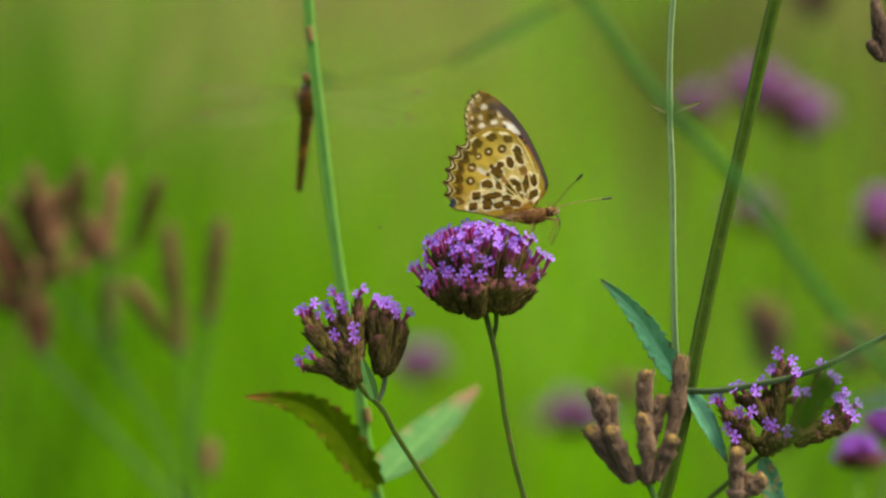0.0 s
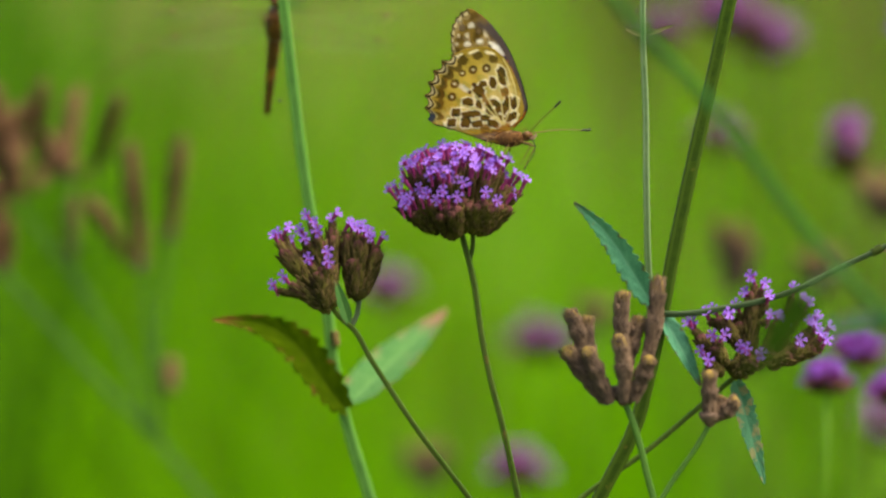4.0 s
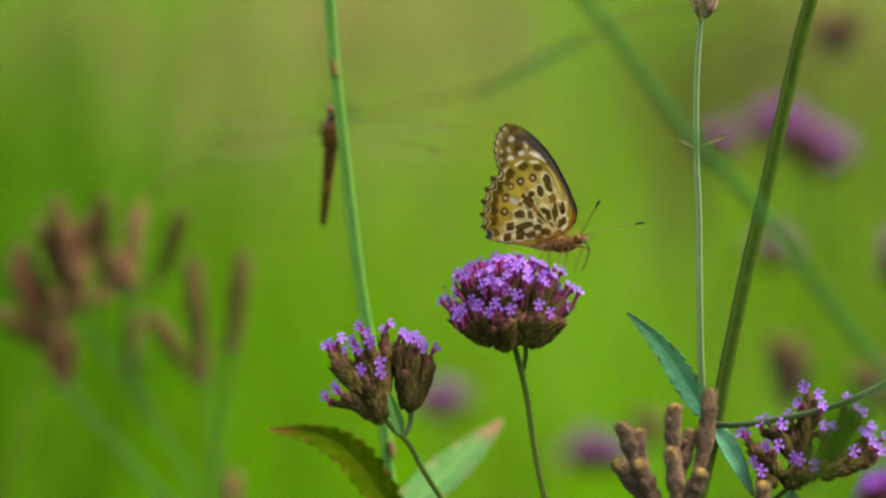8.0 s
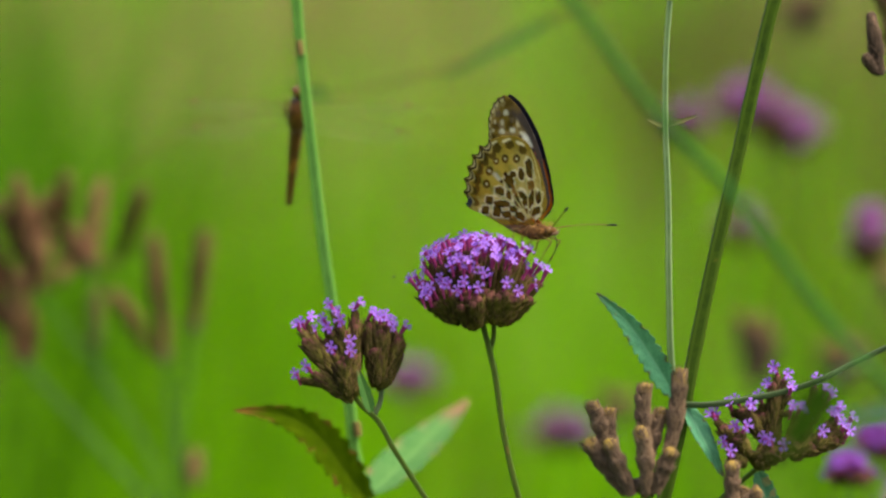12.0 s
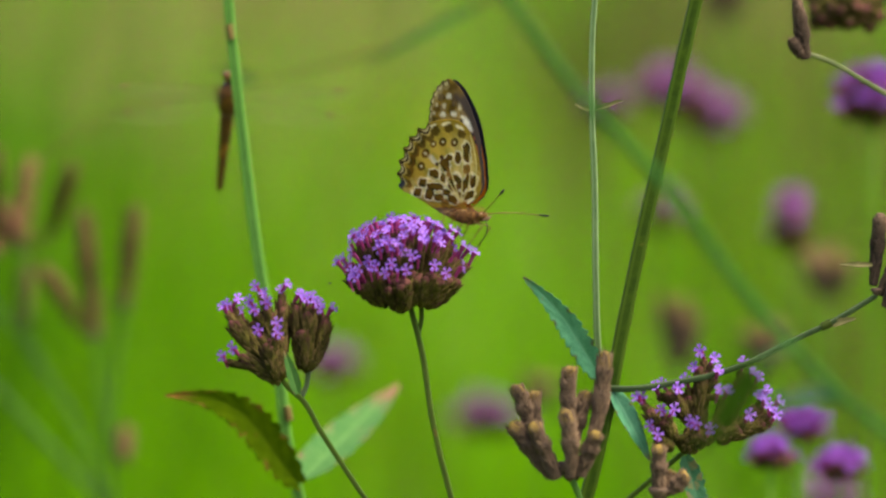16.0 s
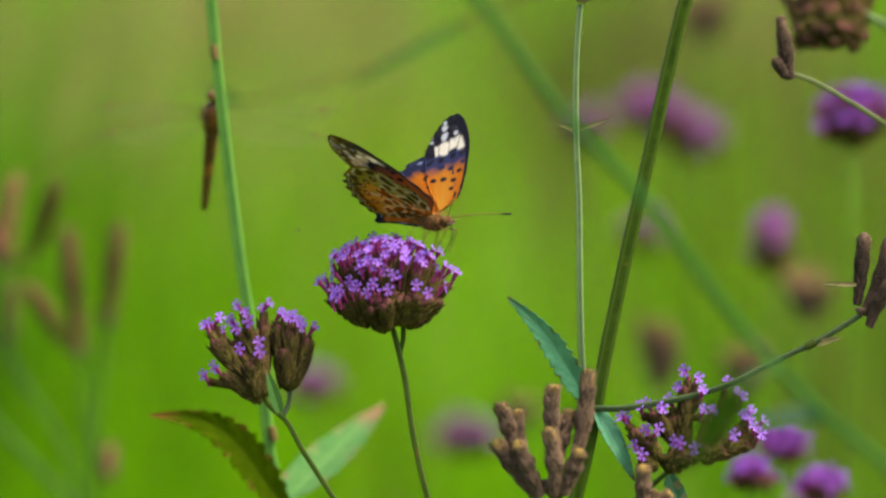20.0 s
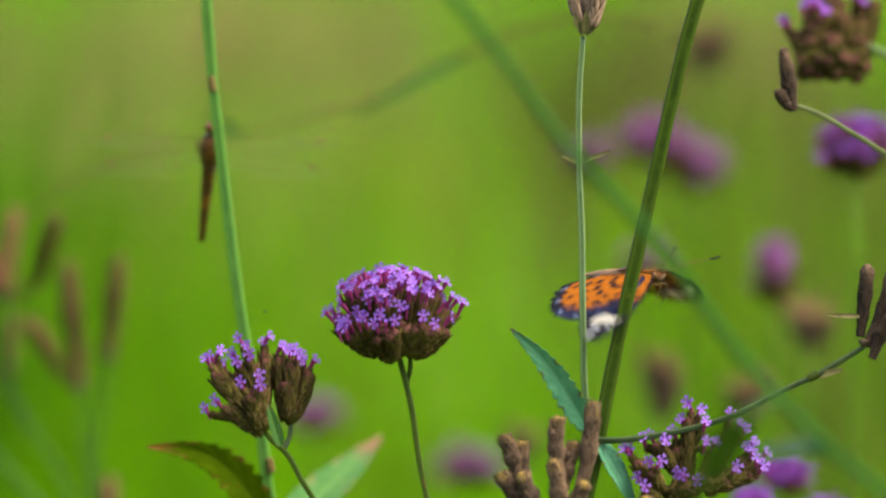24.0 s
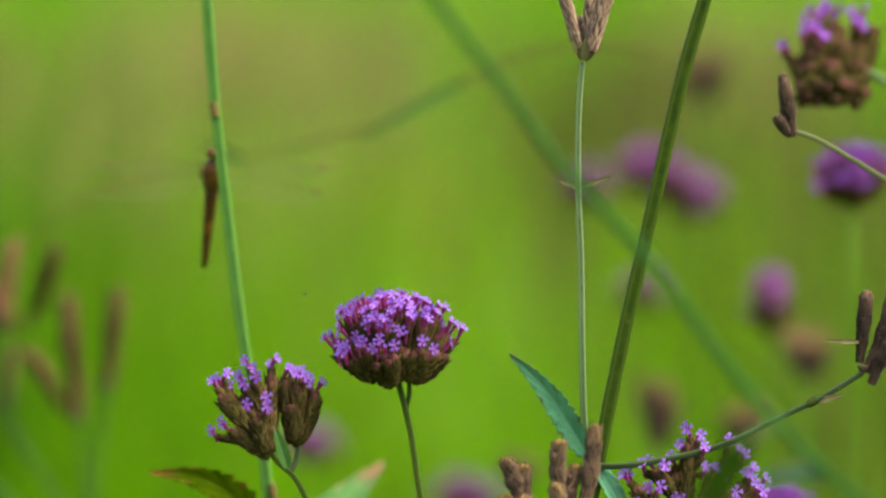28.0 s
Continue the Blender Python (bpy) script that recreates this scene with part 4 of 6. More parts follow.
def left_seed_verbena():
    deep = 530
    line = [set_back(p, deep) for p in ((-115.5, -30.0), (-108.0, -38.5), (-98.0, -49.8), (-87.8, -61.2), (-73.0, -76.5), (-57.0, -96.0))]
    plant = thing("seed_verbena", foot_of(line, 0.3), "branched faded verbena with dark reddish brown seed spikes", "plant", "faded verbenas")
    stem_part(plant, line, 1.3, 2.1, M["stem_mid"], ground=True, lean=0.3)
    for b in (((-96.0, -26.5), (-91.0, -37.0), (-82.5, -51.0), (-73.0, -76.5)), ((-75.6, -29.5), (-74.2, -42.0), (-72.4, -61.2), (-71.0, -77.5)), ((-67.8, -20.5), (-69.6, -36.0), (-71.8, -55.0), (-71.0, -77.5)),
              ((-111.0, -9.5), (-104.5, -19.5), (-95.0, -32.0), (-90.0, -40.0)), ((-96.5, -1.0), (-96.2, -9.0), (-95.8, -26.5))):
        stem_part(plant, [set_back(p, deep) for p in b], 0.9, 1.3, M["stem_mid"], "branch")
    rng = random.Random(4)
    heads = (
        ((-112.5, -8.0), (((-114.0, 1.0), (-118.4, 23.7)), ((-117.6, 0.2), (-123.6, 17.5)), ((-110.2, -6.5), (-110.2, 13.5)), ((-113.2, -1.0), (-113.6, 16.6)), ((-116.0, -2.0), (-108.4, 19.0)), ((-119.6, -4.0), (-129.0, 11.0)), ((-112.4, -8.0), (-111.6, 4.0)), ((-105.4, -6.0), (-100.6, 7.0)), ((-117.0, -9.0), (-125.4, 4.0)))),
        ((-97.5, -3.5), (((-106.0, 4.6), (-104.0, 24.4)), ((-98.5, 0.5), (-102.6, 9.0)), ((-96.4, -1.0), (-94.0, 22.5)), ((-88.0, 1.0), (-82.0, 20.6)))),
        ((-95.8, -25.5), (((-96.4, -24.0), (-95.6, -7.8)),)),
        ((-76.0, -29.0), (((-76.4, -28.2), (-79.4, 7.2)), ((-80.4, -25.6), (-91.0, -9.0)), ((-75.6, -28.0), (-76.6, -17.0)))),
        ((-67.7, -20.5), (((-67.7, -20.0), (-64.3, 8.6)),)),
        ((-115.8, -29.8), (((-124.2, -13.0), (-131.0, 6.2)), ((-121.6, -17.0), (-125.6, 0.6)), ((-116.6, -28.6), (-120.0, -12.6)), ((-114.2, -28.0), (-115.0, -14.0)), ((-118.0, -18.0), (-117.6, -3.0)), ((-122.0, -18.0), (-134.0, -8.0)))),
        ((-67.6, -64.0), (((-67.6, -63.6), (-67.4, -55.0)),)))
    for base, spikes in heads:
        loose_head(plant, rng, at(set_back(base, deep)), [(set_back(a, deep + rng.uniform(-14, 14)), set_back(b, deep + rng.uniform(-22, 22))) for a, b in spikes], "dark", 1.56, 0, "seed_head", "", 0.003)
        for a, b in spikes:
            half = ((a[0] + base[0]) / 2, (a[1] + base[1]) / 2 - 0.6)
            stem_part(plant, [set_back(base, deep), set_back(half, deep), set_back(a, deep)], 0.9, 1.1, M["seed_dark"], "stalk")
    return plant


FAR = {}


def far_verbena(head, rx, rise, label, fresh=True, n=20, florets=2, stalk="stem_lime", drop=0.12):
    """A whole verbena further back: stem, head and a pair of narrow leaves."""
    top = at(head)
    foot = Vector((top.x + drop * 0.4, top.y + drop * 0.3, 0))
    plant = FAR[head] = thing("verbena" if fresh else "seed_verbena", foot, label, "flower" if fresh else "plant", "verbena flowers" if fresh else "faded verbenas")
    rng = random.Random(round(head[0] * 7 + head[1]))
    base = top - Vector((0, 0, rise * 0.45))
    v, f = tube([base, base.lerp(foot, 0.25) + Vector((-0.01, 0, 0)), base.lerp(foot, 0.6), foot - Vector((0, 0, 0.01))], 0.0008, 0.0015, 8, 0.2)
    part("stem", mesh_of("stem", v, f, M[stalk]), plant)
    if fresh:
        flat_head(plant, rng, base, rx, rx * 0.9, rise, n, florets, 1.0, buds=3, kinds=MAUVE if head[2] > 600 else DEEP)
    else:
        head_ob = head_core("seed_head", base, 0.003, M["seed"], plant)
        for i in range(n):
            a = i * 2.39996
            r = rx * math.sqrt((i + 0.5) / n)
            add_spike(head_ob, "seed", i, base + Vector((r * 0.2 * math.cos(a), r * 0.2 * math.sin(a), 0.001)), base + Vector((r * math.cos(a), r * math.sin(a), rise * rng.uniform(0.7, 1.0))), 1.4)
    low = base.lerp(foot, 0.35)
    for sx in (-1, 1):
        add_leaf(plant, low, low + Vector((sx * 0.05, -0.01 * sx, 0.03)), 0.005, M["leaf_pale"], (0, -0.6, 1), teeth=8, droop=0.15)
    return plant


foreground_stalk()
arching_stalk()
LEFT_BACK = left_seed_verbena()
for head, rx, rise, n in (
        ((145.5, 73.9, 1020), 0.0161, 0.0228, 24), ((169.5, 61.3, 1060), 0.0161, 0.0228, 24), ((157.2, 68.5, 1040), 0.0128, 0.0194, 14), ((120, 66, 1080), 0.0112, 0.0168, 12),
        ((59.5, -85.5, 1080), 0.0182, 0.0194, 22), ((-17, -60, 1080), 0.0139, 0.0194, 16), ((153, 14.7, 1180), 0.0128, 0.0194, 12)):
    far_verbena(head, rx, rise, "verbena with a lilac flower head in the middle distance", True, n)
for head, rx, rise, n in (
        ((179, 7.5, 700), 0.0080, 0.031, 18), ((186.5, 52.6, 420), 0.0140, 0.024, 26), ((135.8, -71.4, 255), 0.0056, 0.0085, 14), ((152.6, -64.2, 325), 0.0078, 0.0095, 16),
        ((161.8, -76.2, 285), 0.0066, 0.0085, 14), ((201, -112.5, 780), 0.012, 0.022, 16), ((43.5, -136.7, 880), 0.014, 0.018, 14)):
    far_verbena(head, rx, rise, "verbena with a rounded lilac flower head behind the others", True, n, 3)
for head, rx, rise, n in (
        ((133.8, -38.0, 740), 0.009, 0.032, 7), ((174.6, -45.5, 800), 0.010, 0.022, 6), ((2.7, -139.7, 980), 0.012, 0.022, 6),
        ((177.8, 122.3, 1080), 0.014, 0.026, 7), ((193.5, -11.6, 700), 0.012, 0.022, 7), ((82.9, -68, 940), 0.010, 0.018, 5)):
    far_verbena(head, rx, rise, "faded brown verbena seed head in the middle distance", False, n)


def upper_right_verbena():
    line = [(162.7, 81, 170), (175.3, 73.8, 170), (188.1, 54.1, 172), (197.3, 7.4, 174), (200.9, -64.6, 174)]
    plant = thing("verbena", foot_of(line), "verbena with a large dense head, lilac above and brown below", "flower", "verbena flowers")
    stem_part(plant, line, 1.1, 2.2, M["stem_grey"], ground=True)
    rng = random.Random(31)
    head = head_core("flower_head", at((152.6, 74.0, 170)), 0.0055, M["calyx"], plant, "dense head of stout brown calyx bundles with lilac tufts")
    for tip, width, florets in (
            ((141.5, 84.5, 168), 4.6, ((137.1, 88.8, 166), (138.6, 88.0, 170))), ((146.2, 88.0, 164), 5.4, ((146.8, 94.4, 162), (142.7, 92.3, 163), (149.3, 91.1, 160), (144.6, 94.0, 166))),
            ((151.2, 92.0, 172), 5.4, ((149.9, 99.5, 170), (153.9, 97.9, 170), (146.8, 100.5, 174), (151.0, 102.0, 176))), ((155.9, 89.0, 164), 5.2, ()),
            ((160.6, 89.0, 170), 5.6, ((162.1, 94.9, 166), (159.5, 99.4, 170), (164.1, 101.0, 172), (160.6, 96.5, 164))), ((167.0, 96.0, 174), 4.4, ()),
            ((144.2, 82.0, 160), 5.0, ()), ((151.6, 82.6, 158), 5.4, ()), ((161.2, 82.6, 162), 5.0, ()), ((156.0, 95.0, 184), 5.4, ((157.0, 101.5, 186), (154.0, 102.0, 188))), ((148.0, 92.0, 184), 5.2, ((146.0, 98.5, 186), (150.0, 100.0, 188)))):
        root = at((152.6 + (tip[0] - 152.6) * 0.68, 73.6 + rng.uniform(-0.8, 0.8), 170 + (tip[2] - 170) * 0.6))
        cyme(head, rng, root, at(tip), width, florets, 1.15, DEEP)
    for lump, r in (((147.0, 73.6, 162), 0.0058), ((157.8, 73.2, 163), 0.0062), ((152.4, 74.6, 158), 0.0056)):
        bundle = head_core("calyx", at(lump), r * 0.8, M["calyx"], head, "dark brown closed calyx")
        for i in range(14):
            a = i * 2.39996
            way = Vector((math.cos(a) * 0.9, math.sin(a) * 0.9, rng.uniform(-0.7, 0.5))).normalized()
            add_spike(bundle, "fresh", i, at(lump) + way * r * 0.3, at(lump) + way * r * rng.uniform(1.05, 1.3), 0.8)
    stem_part(plant, [(153.4, 75.6, 170), (157.3, 78.3, 170), (162.7, 81, 170)], 0.9, 1.1, M["stem_grey"], "side_stalk")
    stem_part(plant, [(129.5, 56.6, 40), (135.1, 54.9, 42), (146.5, 49, 46), (159, 42, 55), (172, 34.7, 90), (194.9, 20, 172)], 0.75, 1.0, M["stem_pale_olive"], "branch")
    seed = head_core("seed_head", at((128.9, 55.6, 40)), 0.0015, M["seed_old"], plant, "dry greyish brown seed spike")
    for a, b, r in (((129.4, 54.6, 40), (126.6, 73.4, 40), 0.0021), ((127.8, 55.4, 38), (124.4, 61.0, 36), 0.0014)):
        base, tip = at(a), at(b)
        L = (tip - base).length
        part("spike", spike_mesh("tapered_spike", L, r, M["seed_old"], 0.4, max(5, round(L * 1000)), 8, 0.42, 3, 0.42, 0.34, 0.0008, 0.05), seed, place=frame_along(base, tip))
    return plant


upper_right_verbena()


# ---- the dragonfly ----
M["dragon_body"] = shader("dragonfly_brown", (0.036, 0.015, 0.006), (0.15, 0.062, 0.014), 0.4, 260, 1800, 0.2, stain=(0.27, 0.11, 0.02), stain_scale=180, stain_at=0.58)
M["dragon_eye"] = shader("dragonfly_eye", (0.10, 0.03, 0.02), (0.16, 0.05, 0.03), 0.2, 600, 3000, 0.0)
M["stigma"] = shader("dragonfly_wing_mark", (0.16, 0.12, 0.03), (0.20, 0.16, 0.05), 0.5)


def clear_wing():
    m = bpy.data.materials.new("clear_wing_membrane")
    m.use_nodes = True
    t = m.node_tree
    p = t.nodes["Principled BSDF"]
    p.inputs["Base Color"].default_value = (0.75, 0.70, 0.55, 1)
    p.inputs["Roughness"].default_value = 0.15
    clear = t.nodes.new("ShaderNodeBsdfTransparent")
    mx = t.nodes.new("ShaderNodeMixShader")
    mx.inputs[0].default_value = 0.05
    t.links.new(clear.outputs[0], mx.inputs[1])
    t.links.new(p.outputs[0], mx.inputs[2])
    t.links.new(mx.outputs[0], t.nodes["Material Output"].inputs["Surface"])
    return m


M["clear_wing"] = clear_wing()


def lathe(profile, sides=12, squash=1.0, axis="Z"):
    """A round body from (place, radius) rows along its axis."""
    verts, faces = [], []
    for z, r in profile:
        for k in range(sides):
            a = 2 * math.pi * k / sides
            v = (r * math.cos(a), r * squash * math.sin(a), z)
            verts.append(v if axis == "Z" else (v[2], v[0], v[1]))
    n = len(profile)
    for i in range(n - 1):
        for k in range(sides):
            faces.append((i * sides + k, i * sides + (k + 1) % sides, (i + 1) * sides + (k + 1) % sides, (i + 1) * sides + k))
    faces.append(tuple(range(sides))[::-1])
    faces.append(tuple(range((n - 1) * sides, n * sides)))
    return verts, faces


def dragonfly():
    neck, tail = at((-40.9, 49.9, 112)), at((-44.6, 18, 128))
    axis = frame_along(neck, tail, (0.2, -1, 0))
    ob = thing("dragonfly", neck, "brown dragonfly with clear wings hanging on a green stem", "dragonfly")
    L = (tail - neck).length

    def add(name, vf, mat, label="", parent=None):
        me = mesh_of(name, *vf, mat)
        me.transform(axis)
        return part(name, me, parent or ob, label)
    add("thorax", lathe([(-0.001, 0.0008), (0.0, 0.0026), (0.004, 0.0034), (0.008, 0.0030), (0.0105, 0.0019)], 12), M["dragon_body"])
    prof = []
    for i in range(10):
        z0 = 0.010 + (L - 0.010) * i / 10
        z1 = 0.010 + (L - 0.010) * (i + 1) / 10
        r = 0.0022 * (1 - 0.055 * i)
        prof += [(z0, r * 0.86), (z0 * 0.7 + z1 * 0.3, r), (z1 - 0.0002, r * 0.95)]
    add("abdomen", lathe(prof, 10), M["dragon_body"], "slender segmented abdomen")
    add("head", lathe([(-0.0045, 0.0004), (-0.0040, 0.0018), (-0.0028, 0.0024), (-0.0014, 0.0018), (-0.0008, 0.0006)], 12), M["dragon_body"])
    for sx in (-1, 1):
        v, f = lathe([(-0.0014, 0.0002), (-0.0010, 0.0010), (0, 0.0014), (0.0010, 0.0010), (0.0014, 0.0002)], 10)
        add("eye", ([(x + sx * 0.0014, y, z - 0.003) for x, y, z in v], f), M["dragon_eye"])
        for z0, span, wide, sweep in ((0.002, 0.037, 0.0042, -0.05), (0.006, 0.035, 0.0055, 0.12)):
            verts, faces = [], []
            n = 16
            for i in range(n + 1):
                t = i / n
                w = wide * (math.sin(math.pi * (0.12 + 0.86 * t)) ** 0.6)
                for c in (-0.35, 0.2, 0.65):
                    verts.append((sx * (0.002 + span * t), -0.0016 - 0.05 * span * t, z0 + sweep * span * t + c * w * 1.4))
            for i in range(n):
                for c in range(2):
                    a = i * 3 + c
                    faces.append((a, a + 1, a + 4, a + 3))
            wing = add("wing", (verts, faces), M["clear_wing"], "clear veined wing")
            lead = [Vector(verts[i * 3]) for i in range(0, n + 1, 2)]
            add("vein", tube(lead, 0.00010, 0.00006, 5, steps=2), M["dragon_body"], "", wing)
            mid = [Vector(verts[i * 3 + 1]) for i in range(0, n, 2)]
            add("vein", tube(mid, 0.00008, 0.00005, 5, steps=2), M["dragon_body"], "", wing)
            spot_ = [Vector(verts[i * 3]) + Vector((0, -0.0001, 0.0005)) for i in (13, 14)]
            add("wing_mark", tube(spot_, 0.0005, 0.0005, 6, steps=3), M["stigma"], "reddish brown wing mark", wing)
    for i in range(6):
        sx = 1 if i % 2 else -1
        z = 0.001 + 0.0014 * (i // 2)
        v, f = tube([Vector((sx * 0.001, -0.002, z)), Vector((sx * 0.003 + 0.002, -0.004, z - 0.002)), Vector((0.0045, -0.003, z + 0.001))], 0.00022, 0.00014, 5, steps=4)
        add("leg", (v, f), M["dragon_body"])
    return ob


DRAGONFLY = dragonfly()


# ---- the butterfly: a fritillary, forewing 37 mm ----
def wing_paint():
    """Scale colours come from the wing's own pattern, with fine scale grain and some light through."""
    m = bpy.data.materials.new("butterfly_wing_scales")
    m.use_nodes = True
    t = m.node_tree
    N, L = t.nodes.new, t.links.new
    p = t.nodes["Principled BSDF"]
    col = N("ShaderNodeAttribute")
    col.attribute_name = "pattern"
    co = N("ShaderNodeTexCoord")
    grain = N("ShaderNodeTexNoise")
    grain.inputs["Scale"].default_value = 2600
    grain.inputs["Detail"].default_value = 3
    L(co.outputs["Object"], grain.inputs["Vector"])
    span = N("ShaderNodeMapRange")
    span.inputs["To Min"].default_value, span.inputs["To Max"].default_value = 0.72, 1.28
    L(grain.outputs[0], span.inputs["Value"])
    hsv = N("ShaderNodeHueSaturation")
    L(col.outputs["Color"], hsv.inputs["Color"])
    L(span.outputs[0], hsv.inputs["Value"])
    L(hsv.outputs[0], p.inputs["Base Color"])
    p.inputs["Roughness"].default_value = 0.8
    p.inputs["Specular IOR Level"].default_value = 0.10
    tr = N("ShaderNodeBsdfTranslucent")
    lit = N("ShaderNodeAttribute")
    lit.attribute_name = "passing"
    L(lit.outputs["Color"], tr.inputs["Color"])
    mx = N("ShaderNodeMixShader")
    mx.inputs[0].default_value = 0.27
    L(p.outputs[0], mx.inputs[1])
    L(tr.outputs[0], mx.inputs[2])
    L(mx.outputs[0], t.nodes["Material Output"].inputs["Surface"])
    return m


M["wing"] = wing_paint()
M["fur"] = shader("butterfly_fur_orange", (0.032, 0.015, 0.006), (0.20, 0.085, 0.022), 0.9, 420, 2600, 0.9, stain=(0.36, 0.22, 0.09), stain_scale=330, stain_at=0.58)
M["hair"] = shader("butterfly_hair_tan", (0.06, 0.026, 0.008), (0.52, 0.28, 0.09), 0.9, 300, 900, 0.0, 0.3, island=0.5)
M["belly"] = shader("butterfly_belly_tan", (0.20, 0.11, 0.075), (0.40, 0.26, 0.18), 0.85, 500, 3500, 0.5)
M["leg"] = shader("butterfly_leg_tan", (0.09, 0.048, 0.016), (0.27, 0.155, 0.05), 0.6)
M["antenna"] = shader("butterfly_antenna_brown", (0.16, 0.09, 0.03), (0.28, 0.16, 0.05), 0.5)
M["black"] = shader("butterfly_black", (0.01, 0.009, 0.008), (0.03, 0.025, 0.02), 0.4)
M["eye"] = shader("butterfly_eye", (0.10, 0.05, 0.02), (0.20, 0.10, 0.03), 0.15, 900, 4000, 0.0)

FORE = ((0.7, 0.2), (5.2, 5.8), (4.4, 11.0), (2.7, 16.7), (0.4, 22.6), (-2.3, 27.4), (-5.3, 31.4), (-8.3, 34.3), (-11.6, 35.9), (-14.0, 34.7), (-15.7, 32.3), (-16.7, 28.8), (-16.6, 25.2), (-16.5, 22.1), (-14.1, 17.3), (-7.8, 8.7), (-1.8, 2.9))
HIND = ((0.7, 0.5), (4.2, 4.1), (3.6, 9.8), (1.5, 15.6), (-1.5, 20.6), (-5.0, 23.6), (-9.1, 24.2), (-12.9, 23.5), (-16.4, 22.2), (-19.3, 20.2), (-22.0, 17.1), (-23.5, 13.2), (-24.3, 9.4), (-24.1, 6.3), (-23.2, 3.0), (-17.6, 0.9), (-11.5, -1.3), (-5.7, -3.4), (-0.2, -3.6))


def outline(points, n, lobes, lo, hi, depth):
    """A closed smooth outline of n points, scalloped between two shares of its length."""
    line = curve_through([Vector((a, b, 0)) for a, b in (*points, points[0])], 14)
    run = np.cumsum([0] + [(line[i + 1] - line[i]).length for i in range(len(line) - 1)])
    s = np.linspace(0, run[-1], n)
    x, y = np.interp(s, run, [v.x for v in line]), np.interp(s, run, [v.y for v in line])
    u = s / run[-1]
    lo, hi = run[lo * 14] / run[-1], run[hi * 14] / run[-1]
    m = (u > lo) & (u < hi)
    wave = np.where(m, depth * (np.abs(np.sin((u - lo) / (hi - lo) * lobes * math.pi)) - 0.5), 0)
    cx, cy = points[0]
    r = np.hypot(x - cx, y - cy) + 1e-6
    return x - (x - cx) / r * wave, y - (y - cy) / r * wave, np.where(m, (u - lo) / (hi - lo) * lobes, 0)


def blend(c, mask, colour):
    k = np.clip(mask, 0, 1)[..., None]
    return c * (1 - k) + np.array(colour) * k


def soft(d, r, edge=0.18):
    """1 inside radius r, fading over edge."""
    return np.clip((r - d) / edge + 0.5, 0, 1)


def jitter(i, j, k=0.0):
    return np.sin(i * 12.9898 + j * 78.233 + k * 37.7) * 43758.5453 % 1.0


def cells(phi, veins):
    """The vein sector of each point, its place across the sector (-1 to 1) and the veins' nearness in millimetres."""
    idx = np.clip(np.searchsorted(veins, phi) - 1, 0, len(veins) - 2)
    lo, hi = np.array(veins)[idx], np.array(veins)[idx + 1]
    return idx, (phi - lo) / (hi - lo) * 2 - 1, hi - lo


OCHRE, OLIVE, CREAM, WHITE = (0.265, 0.176, 0.018), (0.074, 0.047, 0.004), (0.75, 0.66, 0.40), (0.76, 0.72, 0.64)
YELLOW, UMBER, PALE = (0.46, 0.340, 0.055), (0.078, 0.049, 0.005), (0.50, 0.395, 0.125)
ORANGE, NIGHT, RED, DUSK = (0.50, 0.15, 0.014), (0.012, 0.012, 0.022), (0.19, 0.050, 0.030), (0.030, 0.038, 0.11)


def polar(x, y, base):
    return np.hypot(x - base[0], y - base[1]), np.degrees(np.arctan2(y - base[1], -(x - base[0])))


def spot(x, y, at_mm, rx, ry, turn):
    """Distance from a rounded cell, 1 on its edge."""
    a = math.radians(turn)
    u, v = (x - at_mm[0]) * math.cos(a) + (y - at_mm[1]) * math.sin(a), (y - at_mm[1]) * math.cos(a) - (x - at_mm[0]) * math.sin(a)
    return ((np.abs(u) / rx) ** 2.6 + (np.abs(v) / ry) ** 2.6) ** (1 / 2.6) + 0.10 * np.sin(3.1 * u + 2.3 * v + rx * 9)


def vein(x, y, a, b, wide):
    """1 on a thin line from a to b."""
    ax, ay, bx, by = *a, *b
    t = np.clip(((x - ax) * (bx - ax) + (y - ay) * (by - ay)) / ((bx - ax) ** 2 + (by - ay) ** 2), 0, 1)
    return soft(np.hypot(x - ax - t * (bx - ax), y - ay - t * (by - ay)), wide, 0.16)


# dark cells of the hindwing's underside: place, half sizes in millimetres, turn
INNER_CELLS = (
    ((-2.1, 15.4), 1.11, 2.44, 15), ((-4.7, 13.6), 0.94, 1.50, 10), ((-7.6, 13.2), 1.11, 0.78, 20), ((-8.8, 11.0), 1.44, 1.77, 30), ((-11.9, 7.9), 1.50, 1.27, 0), ((-4.4, 6.3), 1.99, 2.22, 35), ((-0.7, 6.8), 1.00, 2.44, -20), ((1.8, 7.5), 0.94, 1.55, -10), ((0.7, 3.4), 1.77, 1.00, 25), ((-6.7, 3.4), 1.33, 0.83, 10), ((-8.6, 7.2), 0.78, 1.22, 20), ((-2.4, 3.3), 0.66, 0.78, 0), ((-4.3, 1.6), 1.66, 0.94, -20))
WARM_CELLS = (
    ((-1.2, 10.7), 1.44, 1.44, 10), ((-6.7, 8.7), 0.78, 1.55, 40), ((-6.7, -0.1), 1.44, 1.55, 0), ((-3.7, -1.4), 1.33, 1.33, 0))
LOWER_CELLS = (
    ((-10.8, 4.5), 2.66, 0.89, 3), ((-15.3, 5.1), 1.22, 1.11, 5), ((-12.4, 2.2), 1.33, 1.39, 0), ((-9.0, 1.6), 1.55, 0.89, 5), ((-16.5, 2.2), 1.22, 1.11, 5))
